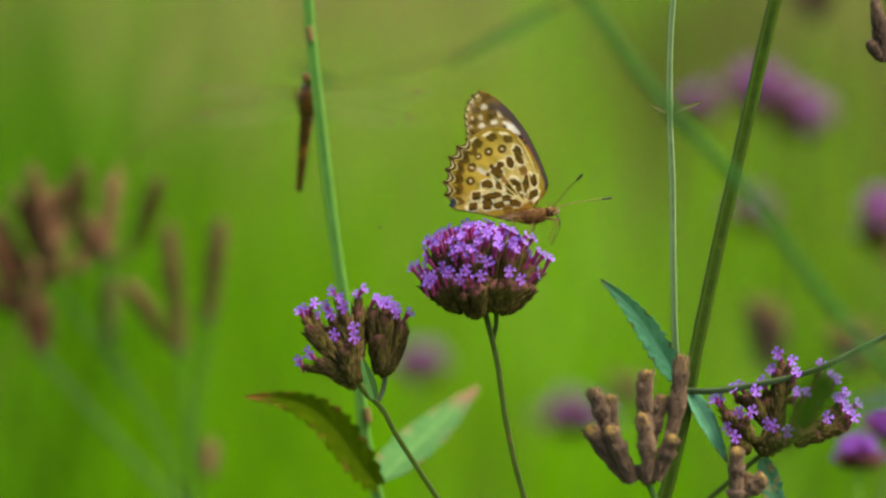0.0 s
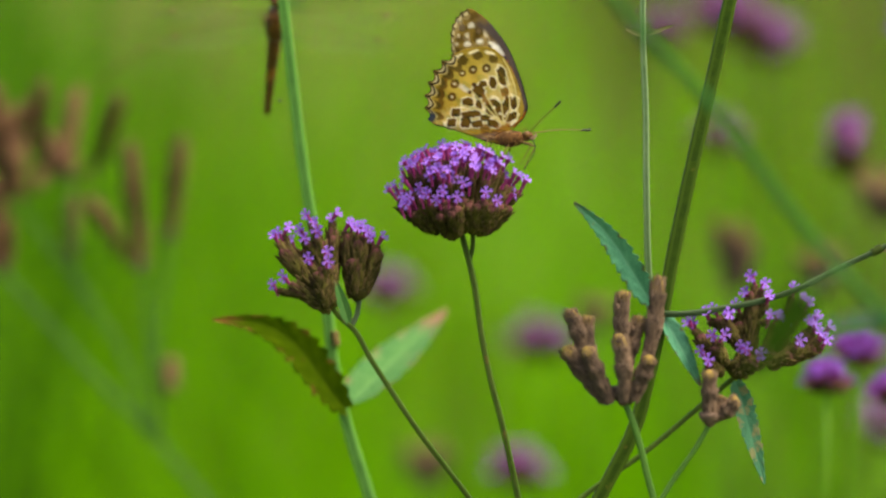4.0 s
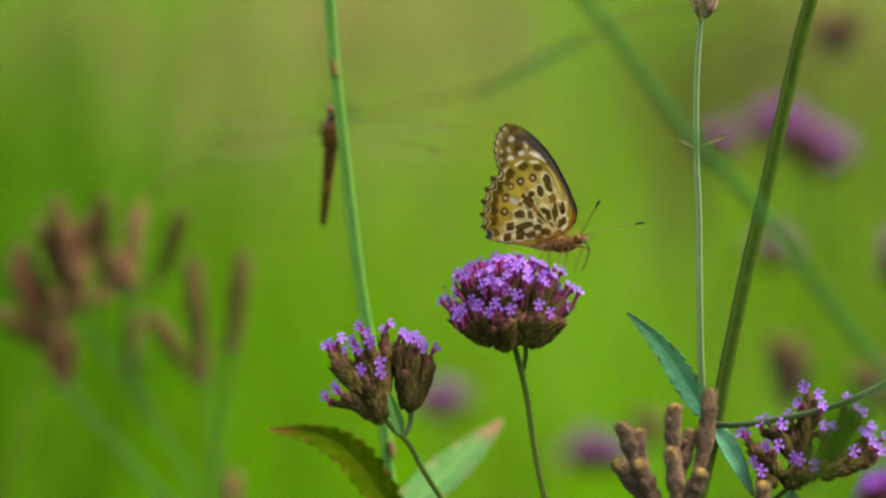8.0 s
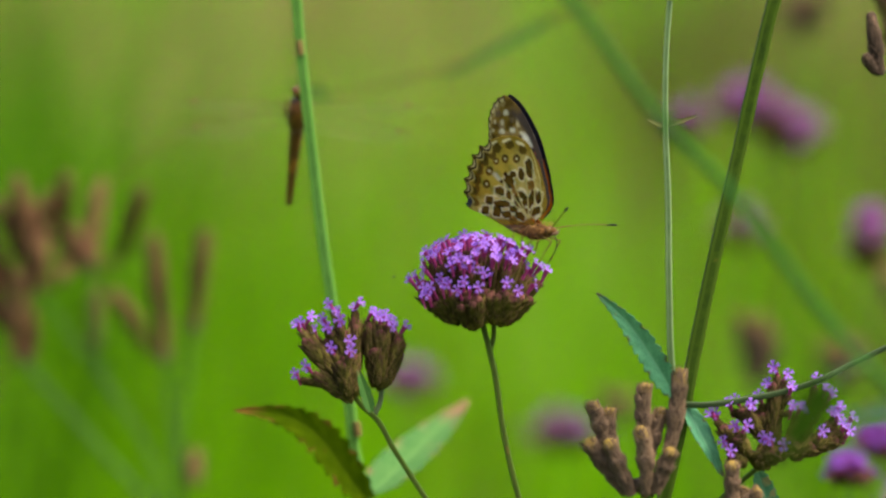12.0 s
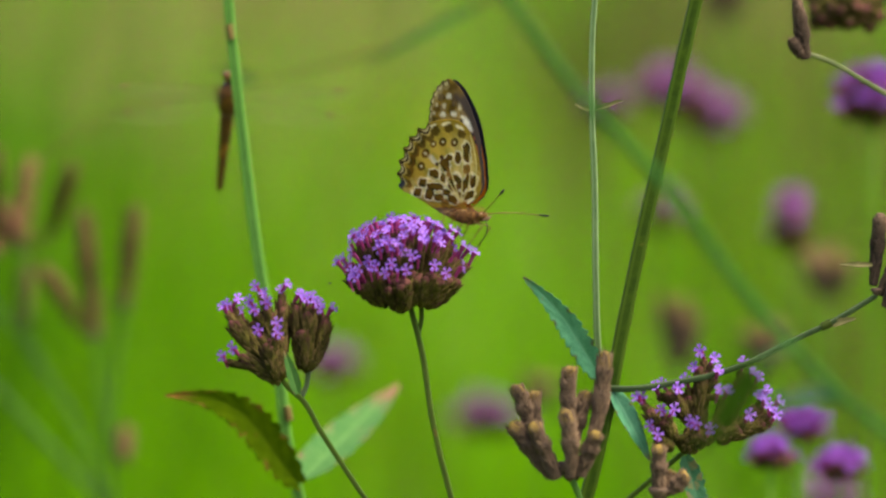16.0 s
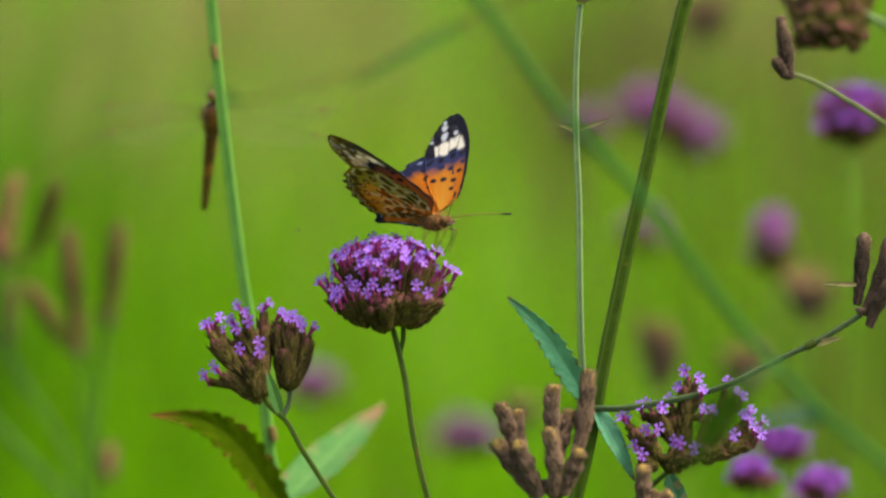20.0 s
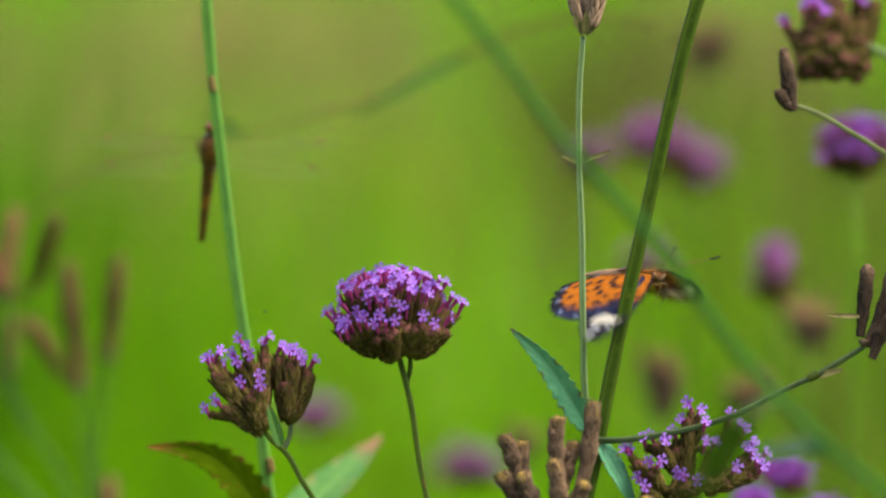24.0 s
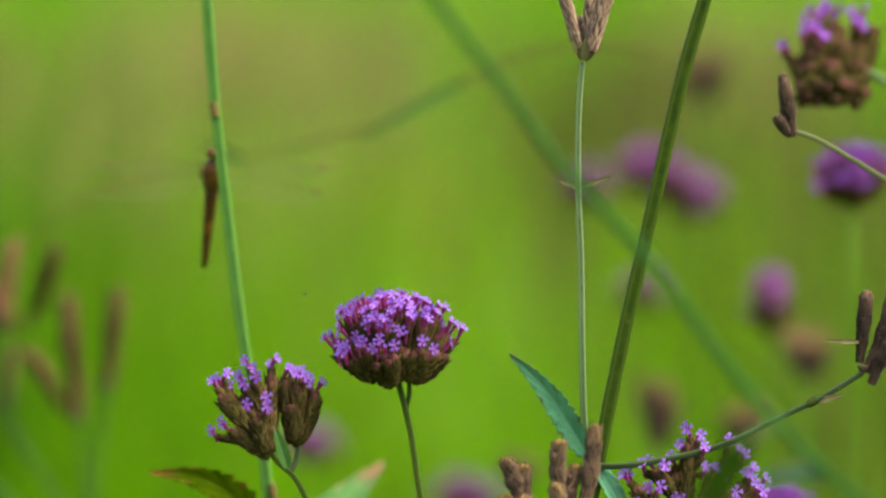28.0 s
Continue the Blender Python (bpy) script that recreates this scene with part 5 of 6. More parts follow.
EDGE_BLOCKS = (
    ((-9.4, 21.6), 1.55, 1.22, 10), ((-13.7, 20.3), 1.55, 1.44, 30), ((-4.8, 20.5), 1.44, 1.11, -30), ((-17.3, 17.8), 1.05, 1.77, -15), ((-19.0, 14.6), 0.94, 1.88, -5), ((-19.8, 11.0), 1.05, 1.77, 0), ((-19.9, 8.1), 1.00, 1.22, 0))
PALE_CELLS = (
    ((-1.0, 12.5), 1.33, 0.50, 25), ((0.1, 9.2), 1.33, 0.50, 35), ((-5.0, 8.1), 1.66, 0.55, 30), ((1.7, 5.5), 1.22, 0.44, 30), ((1.6, 1.8), 1.66, 0.50, 35), ((-6.3, 4.7), 1.44, 0.44, 5), ((-8.2, 3.5), 0.39, 1.00, 0), ((-13.9, 2.5), 0.33, 1.55, 0), ((-10.8, 2.4), 0.33, 1.22, 0), ((-14.0, 5.5), 0.33, 1.11, 0), ((-18.4, 1.8), 0.50, 0.89, 0), ((-10.6, 22.7), 1.44, 0.50, 20), ((-15.1, 21.5), 1.44, 0.44, 30), ((-5.9, 22.3), 1.44, 0.50, -15), ((-7.2, 14.3), 0.78, 0.39, 10))
RINGS = (((-6.7, 17.8), 1.27), ((-10.6, 17.5), 1.27), ((-13.7, 16.5), 1.05), ((-15.9, 13.5), 1.33), ((-16.6, 9.7), 1.27))

HIND_VEINS = (
    ((-1.2, 1.2), (-4.6, 4.5), (-11.0, 11.4)),
    ((-1.2, 1.2), (-2.5, 10.5), (-3.6, 16.4)),
    ((-1.2, 1.2), (0.4, 5.5), (0.3, 10.7), (-1.1, 15.1)),
    ((2.7, 2.3), (2.7, 7.5), (1.6, 12.8), (-0.2, 17.6), (-1.9, 20.5)),
    ((-1.2, 1.2), (-8.7, 6.0), (-13.9, 7.3)),
    ((-1.8, 1.5), (-6.6, 9.9)),)


def paint_hind_under(x, y, s, lobe):
    c = np.ones((*x.shape, 3)) * OCHRE
    c = blend(c, 0.8 * soft(spot(x, y, (-11.4, 13.6), 7.5, 6.2, 35), 1.0, 0.9), YELLOW)
    c = blend(c, 0.75 * soft(spot(x, y, (-2.7, 13.0), 3.4, 7.2, 30), 1.0, 0.6), PALE)
    c = blend(c, 0.7 * soft(spot(x, y, (-11.4, 3.4), 9.5, 3.2, 3), 1.0, 0.5), PALE)
    c = blend(c, 0.6 * soft(spot(x, y, (-4.4, 6.0), 6.0, 5.0, 35), 1.0, 0.6), PALE)
    c = blend(c, 0.55 * soft(spot(x, y, (-12.9, 12.0), 2.0, 0.7, -35), 1.0, 0.7), WHITE)
    c = blend(c, 0.8 * soft(spot(x, y, (-17.4, 4.8), 2.4, 0.55, 4), 1.0, 0.4), (0.60, 0.40, 0.10))
    for place, rx, ry, turn in PALE_CELLS:
        c = blend(c, 0.9 * soft(spot(x, y, place, rx, ry, turn), 1.0, 0.5), CREAM)
    for place, rx, ry, turn in (*INNER_CELLS, *LOWER_CELLS):
        d = spot(x, y, place, rx, ry, turn)
        c = blend(c, soft(d, 1.42, 0.26), CREAM)
    for place, rx, ry, turn in (*INNER_CELLS, *LOWER_CELLS):
        d = spot(x, y, place, rx, ry, turn)
        c = blend(c, soft(d, 1.16, 0.20), (0.030, 0.017, 0.004))
        c = blend(c, soft(spot(x, y, (place[0] + 0.08, place[1] + 0.14), rx, ry, turn), 0.94, 0.22), UMBER)
    for place, rx, ry, turn in WARM_CELLS:
        c = blend(c, 0.9 * soft(spot(x, y, place, rx, ry, turn), 1.0, 0.3), (0.16, 0.075, 0.008))
    for place, rx, ry, turn in EDGE_BLOCKS:
        c = blend(c, 0.95 * soft(spot(x, y, place, rx, ry, turn), 1.0, 0.25), OLIVE)
    for line in HIND_VEINS:
        for a, b in zip(line, line[1:]):
            c = blend(c, 0.9 * vein(x, y, a, b, 0.20), (0.58, 0.48, 0.18))
    for place, rad in RINGS:
        d = np.hypot(x - place[0], y - place[1])
        c = blend(c, soft(d, rad, 0.22), (0.040, 0.024, 0.004))
        c = blend(c, soft(d, rad * 0.60, 0.22), (0.17, 0.105, 0.016))
        c = blend(c, soft(d, rad * 0.26, 0.22), CREAM)
    for place, rad in (((-10.2, 13.1), 0.66), ((-11.4, 10.9), 0.58), ((1.9, 6.6), 0.45)):
        c = blend(c, soft(np.hypot(x - place[0], y - place[1]), rad, 0.25), (0.012, 0.009, 0.006))
    c = blend(c, soft(np.hypot(x + 4.2, y - 6.3), 0.42, 0.3), CREAM)
    q = (lobe % 1.0) * 2 - 1
    rim = lobe > 0
    c = blend(c, 0.9 * rim * soft(np.abs(s - 0.860), 0.038, 0.02) * soft(np.abs(q), 0.78, 0.2), (0.072, 0.043, 0.005))
    c = blend(c, 0.8 * rim * soft(np.abs(s - 0.918 - 0.010 * q * q), 0.007, 0.010), (0.50, 0.40, 0.17))
    c = blend(c, rim * soft(np.abs(s - 0.944), 0.014, 0.010), (0.032, 0.019, 0.006))
    c = blend(c, rim * soft(np.abs(s - 0.968), 0.008, 0.010) * soft(np.abs(q), 0.60, 0.25), (0.50, 0.45, 0.30))
    c = blend(c, rim * soft(np.abs(s - 0.962), 0.022, 0.014) * soft(1 - np.abs(q), 0.25, 0.15), (0.03, 0.018, 0.006))
    c = blend(c, rim * soft(1 - s, 0.014, 0.010), (0.03, 0.02, 0.010))
    c = blend(c, soft(np.hypot(x + 22.6, y - 3.8), 1.4, 0.8), (0.025, 0.032, 0.045))
    c = blend(c, 0.75 * soft(spot(x, y, (-6.7, -2.3), 9.0, 1.1, 6), 1.0, 0.3), (0.17, 0.105, 0.075))
    c = blend(c, 0.7 * soft(np.hypot(x + 2.1, y + 0.4), 1.6, 1.6), (0.22, 0.085, 0.014))
    return blend(c, soft(s, 0.05, 0.06), (0.26, 0.10, 0.02))


APEX_SPOTS = (
    ((-10.6, 30.9), 1.00, 0.89, 0), ((-6.4, 28.3), 0.66, 1.55, 10), ((-11.8, 28.0), 0.66, 0.89, 0), ((-8.1, 26.0), 1.22, 0.78, 10), ((-11.8, 25.5), 1.00, 0.78, 0), ((-2.7, 23.4), 2.6, 1.2, -42), ((-14.4, 28.1), 0.44, 0.66, 0), ((-14.9, 25.6), 0.55, 0.55, 0), ((-5.0, 25.4), 0.78, 0.55, -20))
APEX_MARKS = (((-8.2, 29.6), 1.4, 2.0, 20), ((-9.7, 33.7), 1.9, 1.1, 25), ((-9.1, 27.5), 1.1, 1.3, 0), ((-13.3, 30.3), 1.5, 1.0, 0), ((-13.9, 27.0), 1.4, 1.0, 0), ((-4.6, 27.4), 1.2, 1.6, -30), ((-13.9, 32.9), 1.2, 0.8, 0), ((-14.4, 23.8), 1.3, 0.8, 0))


def along_fore(x, y):
    """Share of the way from the forewing's root to its tip, along the wing."""
    return ((FORE[0][0] - x) * 0.34 + (y - FORE[0][1]) * 0.94) / 38.2


def paint_fore_under(x, y, s, lobe):
    phi = polar(x, y, FORE[0])[1]
    c = np.ones((*x.shape, 3)) * RED
    c = blend(c, soft(along_fore(x, y), 0.36, 0.12), (0.14, 0.070, 0.040))
    for px, py, rad in DARK_SPOTS:
        c = blend(c, soft(np.hypot((x - px) * 0.7, y - py), rad, 0.3), NIGHT)
    far = along_fore(x, y) + 0.012 * np.sin(x * 1.7)
    c = blend(c, soft(-far, -0.56, 0.04), NIGHT)
    c = blend(c, soft(-far, -0.65, 0.03), (0.20, 0.125, 0.020))
    for place, rx, ry, turn in APEX_MARKS:
        c = blend(c, 0.7 * soft(spot(x, y, place, rx, ry, turn), 1.0, 0.5), (0.06, 0.034, 0.005))
    for place, rx, ry, turn in APEX_SPOTS:
        c = blend(c, soft(spot(x, y, place, rx, ry, turn), 0.90, 0.55), (0.70, 0.66, 0.58) if rx > 2 else (0.60, 0.55, 0.42) if rx > 0.7 else (0.46, 0.39, 0.24))
    c = blend(c, soft(np.hypot(x + 1.0, y - 20.6), 0.8, 0.3), NIGHT)
    q = (lobe % 1.0) * 2 - 1
    rim = lobe > 0
    c = blend(c, rim * soft(np.abs(s - 0.935 - 0.012 * q * q), 0.010, 0.012), (0.30, 0.22, 0.09))
    c = blend(c, rim * soft(np.abs(s - 0.972), 0.014, 0.012) * soft(np.abs(q), 0.7, 0.25), (0.55, 0.46, 0.24))
    c = blend(c, rim * soft(np.abs(s - 0.972), 0.020, 0.012) * soft(1 - np.abs(q), 0.3, 0.2), (0.035, 0.02, 0.008))
    c = blend(c, rim * soft(1 - s, 0.011, 0.008), (0.05, 0.03, 0.015))
    return blend(c, (lobe == 0) * (phi > 60) * soft(1 - s, 0.15, 0.06) * soft(far, 0.86, 0.1), (0.070, 0.052, 0.045))


DARK_SPOTS = ((-1.0, 6.5, 0.55), (0.4, 9.0, 0.8), (-3.4, 8.6, 0.7), (-0.4, 12.0, 0.9), (-4.4, 12.2, 1.0), (-8.0, 11.6, 0.95), (-11.6, 13.0, 0.9), (0.1, 15.4, 0.9), (-3.6, 16.2, 1.0), (-7.4, 16.4, 1.05), (-11.4, 17.2, 0.9), (-0.2, 18.6, 0.8))


def paint_fore_upper(x, y, s, lobe):
    r, phi = polar(x, y, FORE[0])
    veins = [20, 40, 52, 61, 69, 76, 84, 93, 130]
    idx, q, wide = cells(phi, veins)
    half = np.maximum(r * np.radians(wide) / 2, 0.15)
    c = np.ones((*x.shape, 3)) * ORANGE
    c = blend(c, 0.75 * soft(s, 0.34, 0.5), (0.64, 0.32, 0.045))
    for px, py, rad in DARK_SPOTS:
        if py > 8.8:
            c = blend(c, soft(np.hypot((x - px) * 0.7, y - py), rad * 0.85, 0.3), NIGHT)
    far = along_fore(x, y) + 0.010 * np.sin(x * 1.3)
    c = blend(c, soft(-far, -0.45, 0.10), DUSK)
    d = np.hypot((far - 0.555) * 38, (x * 0.28 % 1.0 - 0.5) * 3.4)
    c = blend(c, soft(d, 1.0, 0.4), NIGHT)
    c = blend(c, soft(-far, -0.60, 0.03), NIGHT)
    band = soft(np.abs(far - 0.665 - (jitter(idx, 2.0) - 0.5) * 0.05), 0.060, 0.02)
    c = blend(c, band * soft((1 - np.abs(q)) * -half, -0.13, 0.12) * (phi > 58), WHITE)
    for at_s, rad in ((0.74, 0.8), (0.80, 1.1), (0.88, 0.95), (0.945, 0.6)):
        d = np.hypot((far - at_s - (jitter(idx, at_s) - 0.5) * 0.04) * 34, q * half)
        c = blend(c, soft(d, rad * (0.6 + 0.6 * jitter(idx, 5.0)), 0.3), (0.52, 0.54, 0.62))
    c = blend(c, (lobe == 0) * (phi > 60) * soft(1 - s, 0.15, 0.05), NIGHT)
    return blend(c, soft(1 - s, 0.016, 0.01), NIGHT)


def paint_hind_upper(x, y, s, lobe):
    r, phi = polar(x, y, HIND[0])
    veins = [-40, -14, 4, 19, 35, 51, 67, 84, 130]
    idx, q, wide = cells(phi, veins)
    half = np.maximum(r * np.radians(wide) / 2, 0.15)
    c = np.ones((*x.shape, 3)) * ORANGE
    for b, (at_s, rad) in enumerate(((0.30, 1.0), (0.47, 1.1), (0.63, 1.1), (0.77, 0.9))):
        d = np.hypot((s - at_s - (jitter(idx, b) - 0.5) * 0.03) * 24, q * half)
        c = blend(c, soft(d, rad, 0.35), NIGHT)
    c = blend(c, soft(-s, -0.86 - 0.015 * np.cos(q * 3), 0.03), NIGHT)
    c = blend(c, (phi > 38) * soft(-s - 0.004 * (phi - 38), -0.84, 0.12), (0.022, 0.026, 0.070))
    d = np.hypot((s - 0.92) * 30, q * half * 0.7)
    return blend(c, soft(d, 0.65, 0.3), (0.22, 0.28, 0.45))


def wing_mesh(name, points, side, lobes, lo, hi, depth, upper, under, camber, tooth_n=200, rings=78):
    """Side -1: the right wing, whose upper side faces +y when the wings are shut. x runs to the head, z away from the body, in metres."""
    ox, oy, lobe = outline(points, tooth_n, lobes, lo, hi, depth)
    bx, by = points[0]
    t = np.linspace(0.02, 1, rings) ** 0.85
    X = bx + (ox[None, :] - bx) * t[:, None]
    Y = by + (oy[None, :] - by) * t[:, None]
    S = np.repeat(t[:, None], tooth_n, 1)
    LOBE = np.repeat(lobe[None, :], rings, 0)
    ang = np.arctan2(Y - by, X - bx)
    ripple = 0.10 * np.sin(ang * 26) * S + camber * S * S
    n = rings * tooth_n
    co = np.zeros((2 * n, 3))
    for k, gap in enumerate((0.05, -0.05)):
        co[k * n:(k + 1) * n, 0] = X.ravel()
        co[k * n:(k + 1) * n, 2] = Y.ravel()
        co[k * n:(k + 1) * n, 1] = -side * (ripple.ravel() + gap)
    faces = []
    for i in range(rings - 1):
        for j in range(tooth_n - 1):
            a = i * tooth_n + j
            b, c, d = a + 1, a + tooth_n + 1, a + tooth_n
            faces += [(a, b, c, d), (n + a, n + d, n + c, n + b)]
    for j in range(tooth_n - 1):
        a = (rings - 1) * tooth_n + j
        faces.append((a, a + 1, n + a + 1, n + a))
    me = bpy.data.meshes.new(name)
    me.from_pydata((co / 1000).tolist(), [], faces)
    me.polygons.foreach_set("use_smooth", [True] * len(faces))
    rgb, both = np.ones((2 * n, 4)), np.ones((2 * n, 4))
    rgb[:n, :3] = upper(X, Y, S, LOBE).reshape(-1, 3)
    rgb[n:, :3] = under(X, Y, S, LOBE).reshape(-1, 3)
    both[:n, :3] = both[n:, :3] = 1.10 * rgb[:n, :3] + 0.35 * rgb[n:, :3]
    me.attributes.new("pattern", "FLOAT_COLOR", "POINT").data.foreach_set("color", np.clip(rgb, 0, 1).ravel())
    me.attributes.new("passing", "FLOAT_COLOR", "POINT").data.foreach_set("color", np.clip(both, 0, 1).ravel())
    me.materials.append(M["wing"])
    return me


def butterfly():
    ob = new("butterfly")
    ob.empty_display_size = 0.01
    tagged(ob, "fritillary butterfly with ochre spotted wings, orange and blue-black above", "butterfly")
    HOME[ob.name] = Vector((0, 0, 0))

    def add(name, vf, mat, label="", parent=None):
        return part(name, mesh_of(name, *vf, mat), parent or ob, label)

    def shift(vf, x, y, z):
        return [(a + x, b + y, c + z) for a, b, c in vf[0]], vf[1]
    mm = 0.001
    add("thorax", shift(lathe([(-5.2 * mm, 0.8 * mm), (-4.2 * mm, 1.5 * mm), (-1.5 * mm, 2.7 * mm), (1.2 * mm, 2.8 * mm), (3.0 * mm, 2.3 * mm), (4.4 * mm, 1.4 * mm)], 14, 0.85, "X"), 0.0 * mm, 0, -2.5 * mm), M["fur"], "furry orange brown thorax")
    rng = random.Random(6)
    verts, faces = [], []
    for i in range(420):
        a, u = rng.uniform(0, 6.283), rng.random()
        p = Vector((-4.6 + 10.6 * u, 0, -2.5 + 3.0 * max(0, u - 0.6)))
        r = 2.7 * math.sin(math.pi * (0.14 + 0.70 * u)) ** 0.7
        out = Vector((rng.uniform(-0.9, 0.1), math.cos(a), math.sin(a))).normalized()
        foot = p + Vector((0, r * 0.85 * math.cos(a), r * 0.92 * math.sin(a)))
        side = out.cross(Vector((1, 0.2, 0.1))).normalized() * 0.13
        b = len(verts)
        verts += [tuple((foot + side) * mm), tuple((foot - side) * mm), tuple((foot + out * rng.uniform(0.5, 1.3)) * mm)]
        faces.append((b, b + 1, b + 2))
    add("fur", (verts, faces), M["hair"], "tan and dark brown hairs")
    ab = []
    for i in range(9):
        z0, r = -4.0 - 14.0 * i / 9, 1.45 * math.sin(math.pi * (0.30 + 0.62 * i / 9))
        ab += [(z0 * mm, r * 0.92 * mm), ((z0 - 0.8) * mm, r * mm)]
    ab.append((-18.4 * mm, 0.3 * mm))
    v, f = lathe(ab, 12, 1.0, "X")
    add("abdomen", ([(a, b, c + 0.2 * mm + (a + 0.004) * -0.06) for a, b, c in v], f), M["belly"], "tan banded abdomen")
    add("head", shift(lathe([(-1.6 * mm, 0.7 * mm), (-0.8 * mm, 1.3 * mm), (0.4 * mm, 1.5 * mm), (1.4 * mm, 1.1 * mm), (2.0 * mm, 0.4 * mm)], 12, 1.0, "X"), 5.0 * mm, 0, -1.9 * mm), M["fur"])
    for sy in (-1, 1):
        add("eye", shift(lathe([(-1.0 * mm, 0.2 * mm), (-0.7 * mm, 0.8 * mm), (0, 1.1 * mm), (0.7 * mm, 0.8 * mm), (1.0 * mm, 0.2 * mm)], 10), 5.3 * mm, sy * 1.1 * mm, -1.7 * mm), M["eye"])
        v, f = tube([Vector((6.2, sy * 0.5, -2.8)) * mm, Vector((7.3, sy * 0.6, -2.3)) * mm, Vector((7.9, sy * 0.6, -1.4)) * mm], 0.45 * mm, 0.2 * mm, 6)
        add("palp", (v, f), M["belly"], "pale tan palp")
        tip = Vector((20.0, 7.6, 0.9) if sy > 0 else (15.0, -7.6, 5.2)) * mm
        root = Vector((6.0, sy * 0.7, -1.0)) * mm
        mid = root.lerp(tip, 0.5) + Vector((0.3, 0, 0.5)) * mm
        antenna = add("antenna", tube([root, mid, tip], 0.16 * mm, 0.13 * mm, 6), M["antenna"], "thin antenna with a dark club")
        way = (tip - mid).normalized()
        add("club", tube([tip - way * 0.5 * mm, tip + way * 0.7 * mm, tip + way * 1.8 * mm, tip + way * 2.3 * mm], 0.30 * mm, 0.38 * mm, 8), M["black"], "dark club", antenna)
        for hip, knee, foot in (((2.6, -3.4), (7.2, -4.6), (3.8, -11.0)), ((0.6, -3.8), (-0.4, -6.0), (-2.0, -9.6)), ((-1.6, -3.2), (-5.6, -2.2), (-6.6, -8.6))):
            hip, knee, foot = (Vector((p[0], sy * w, p[1])) for p, w in zip((hip, knee, foot), (1.0, 2.2, 2.8)))
            add("leg", tube([hip * mm, hip.lerp(knee, 0.85) * mm, knee * mm, knee.lerp(foot, 0.2) * mm, foot * mm], 0.24 * mm, 0.10 * mm, 6, steps=4), M["leg"])
    add("proboscis", tube([Vector((6.7, 0, -2.9)) * mm, Vector((7.6, 0, -4.8)) * mm, Vector((7.2, 0, -7.4)) * mm, Vector((5.4, 0, -10.2)) * mm, Vector((4.6, 0, -11.6)) * mm], 0.18 * mm, 0.10 * mm, 6), M["black"], "thin dark tongue reaching into the flower")
    wings = []
    for side in (-1, 1):
        fore = part("forewing", wing_mesh("forewing", FORE, side, 7, 8, 13, 0.7, paint_fore_upper, paint_fore_under, 0.5), ob, "forewing, orange and blue-black with white band above, reddish and brown beneath", place=Matrix())
        hind = part("hindwing", wing_mesh("hindwing", HIND, side, 6, 8, 14, 1.7, paint_hind_upper, paint_hind_under, 0.3), ob, "scalloped hindwing, ochre with brown ringed spots beneath", place=Matrix())
        wings.append((side, fore, hind))
    return ob, wings


BUTTERFLY, WINGS = butterfly()


def gnat():
    ob = new("gnat")
    ob.empty_display_size = 0.002
    HOME[ob.name] = Vector((0, 0, 0))
    tagged(ob, "tiny dark gnat hovering over the flowers", "insect")
    part("body", mesh_of("body", *lathe([(-0.0006, 0.00005), (-0.0003, 0.00022), (0.0001, 0.00028), (0.0004, 0.0002), (0.0006, 0.00005)], 8, 1.0, "X"), M["black"]), ob)
    for sy in (-1, 1):
        part("wing", mesh_of("wing", [(0, sy * 0.0001, 0.0002), (0.0002, sy * 0.0007, 0.0005), (-0.0003, sy * 0.0008, 0.0006), (-0.0005, sy * 0.0003, 0.0003)], [(0, 1, 2, 3)], M["clear_wing"]), ob, place=Matrix())
    return ob


GNAT = gnat()
GNAT_PATH = (
    (0, (-17.9, 6.1, 0)), (2, (-23.2, 9.8, 0)), (5, (-42.9, 22.9, 10)), (8, (-7.1, -1.5, 0)), (13, (-13.6, -4.7, 10)), (17, (-9.5, -11.1, 0)), (19, (-9.7, 4.2, 0)), (20, (-14.5, 10.6, 0)),
    (22.5, (-16.6, -1.8, 0)), (23, (-14.5, -1.5, 0)), (25, (-35.6, -6, 0)), (26.5, (-23.2, 1.8, 0)), (28, (-13.2, 8.7, 0)))

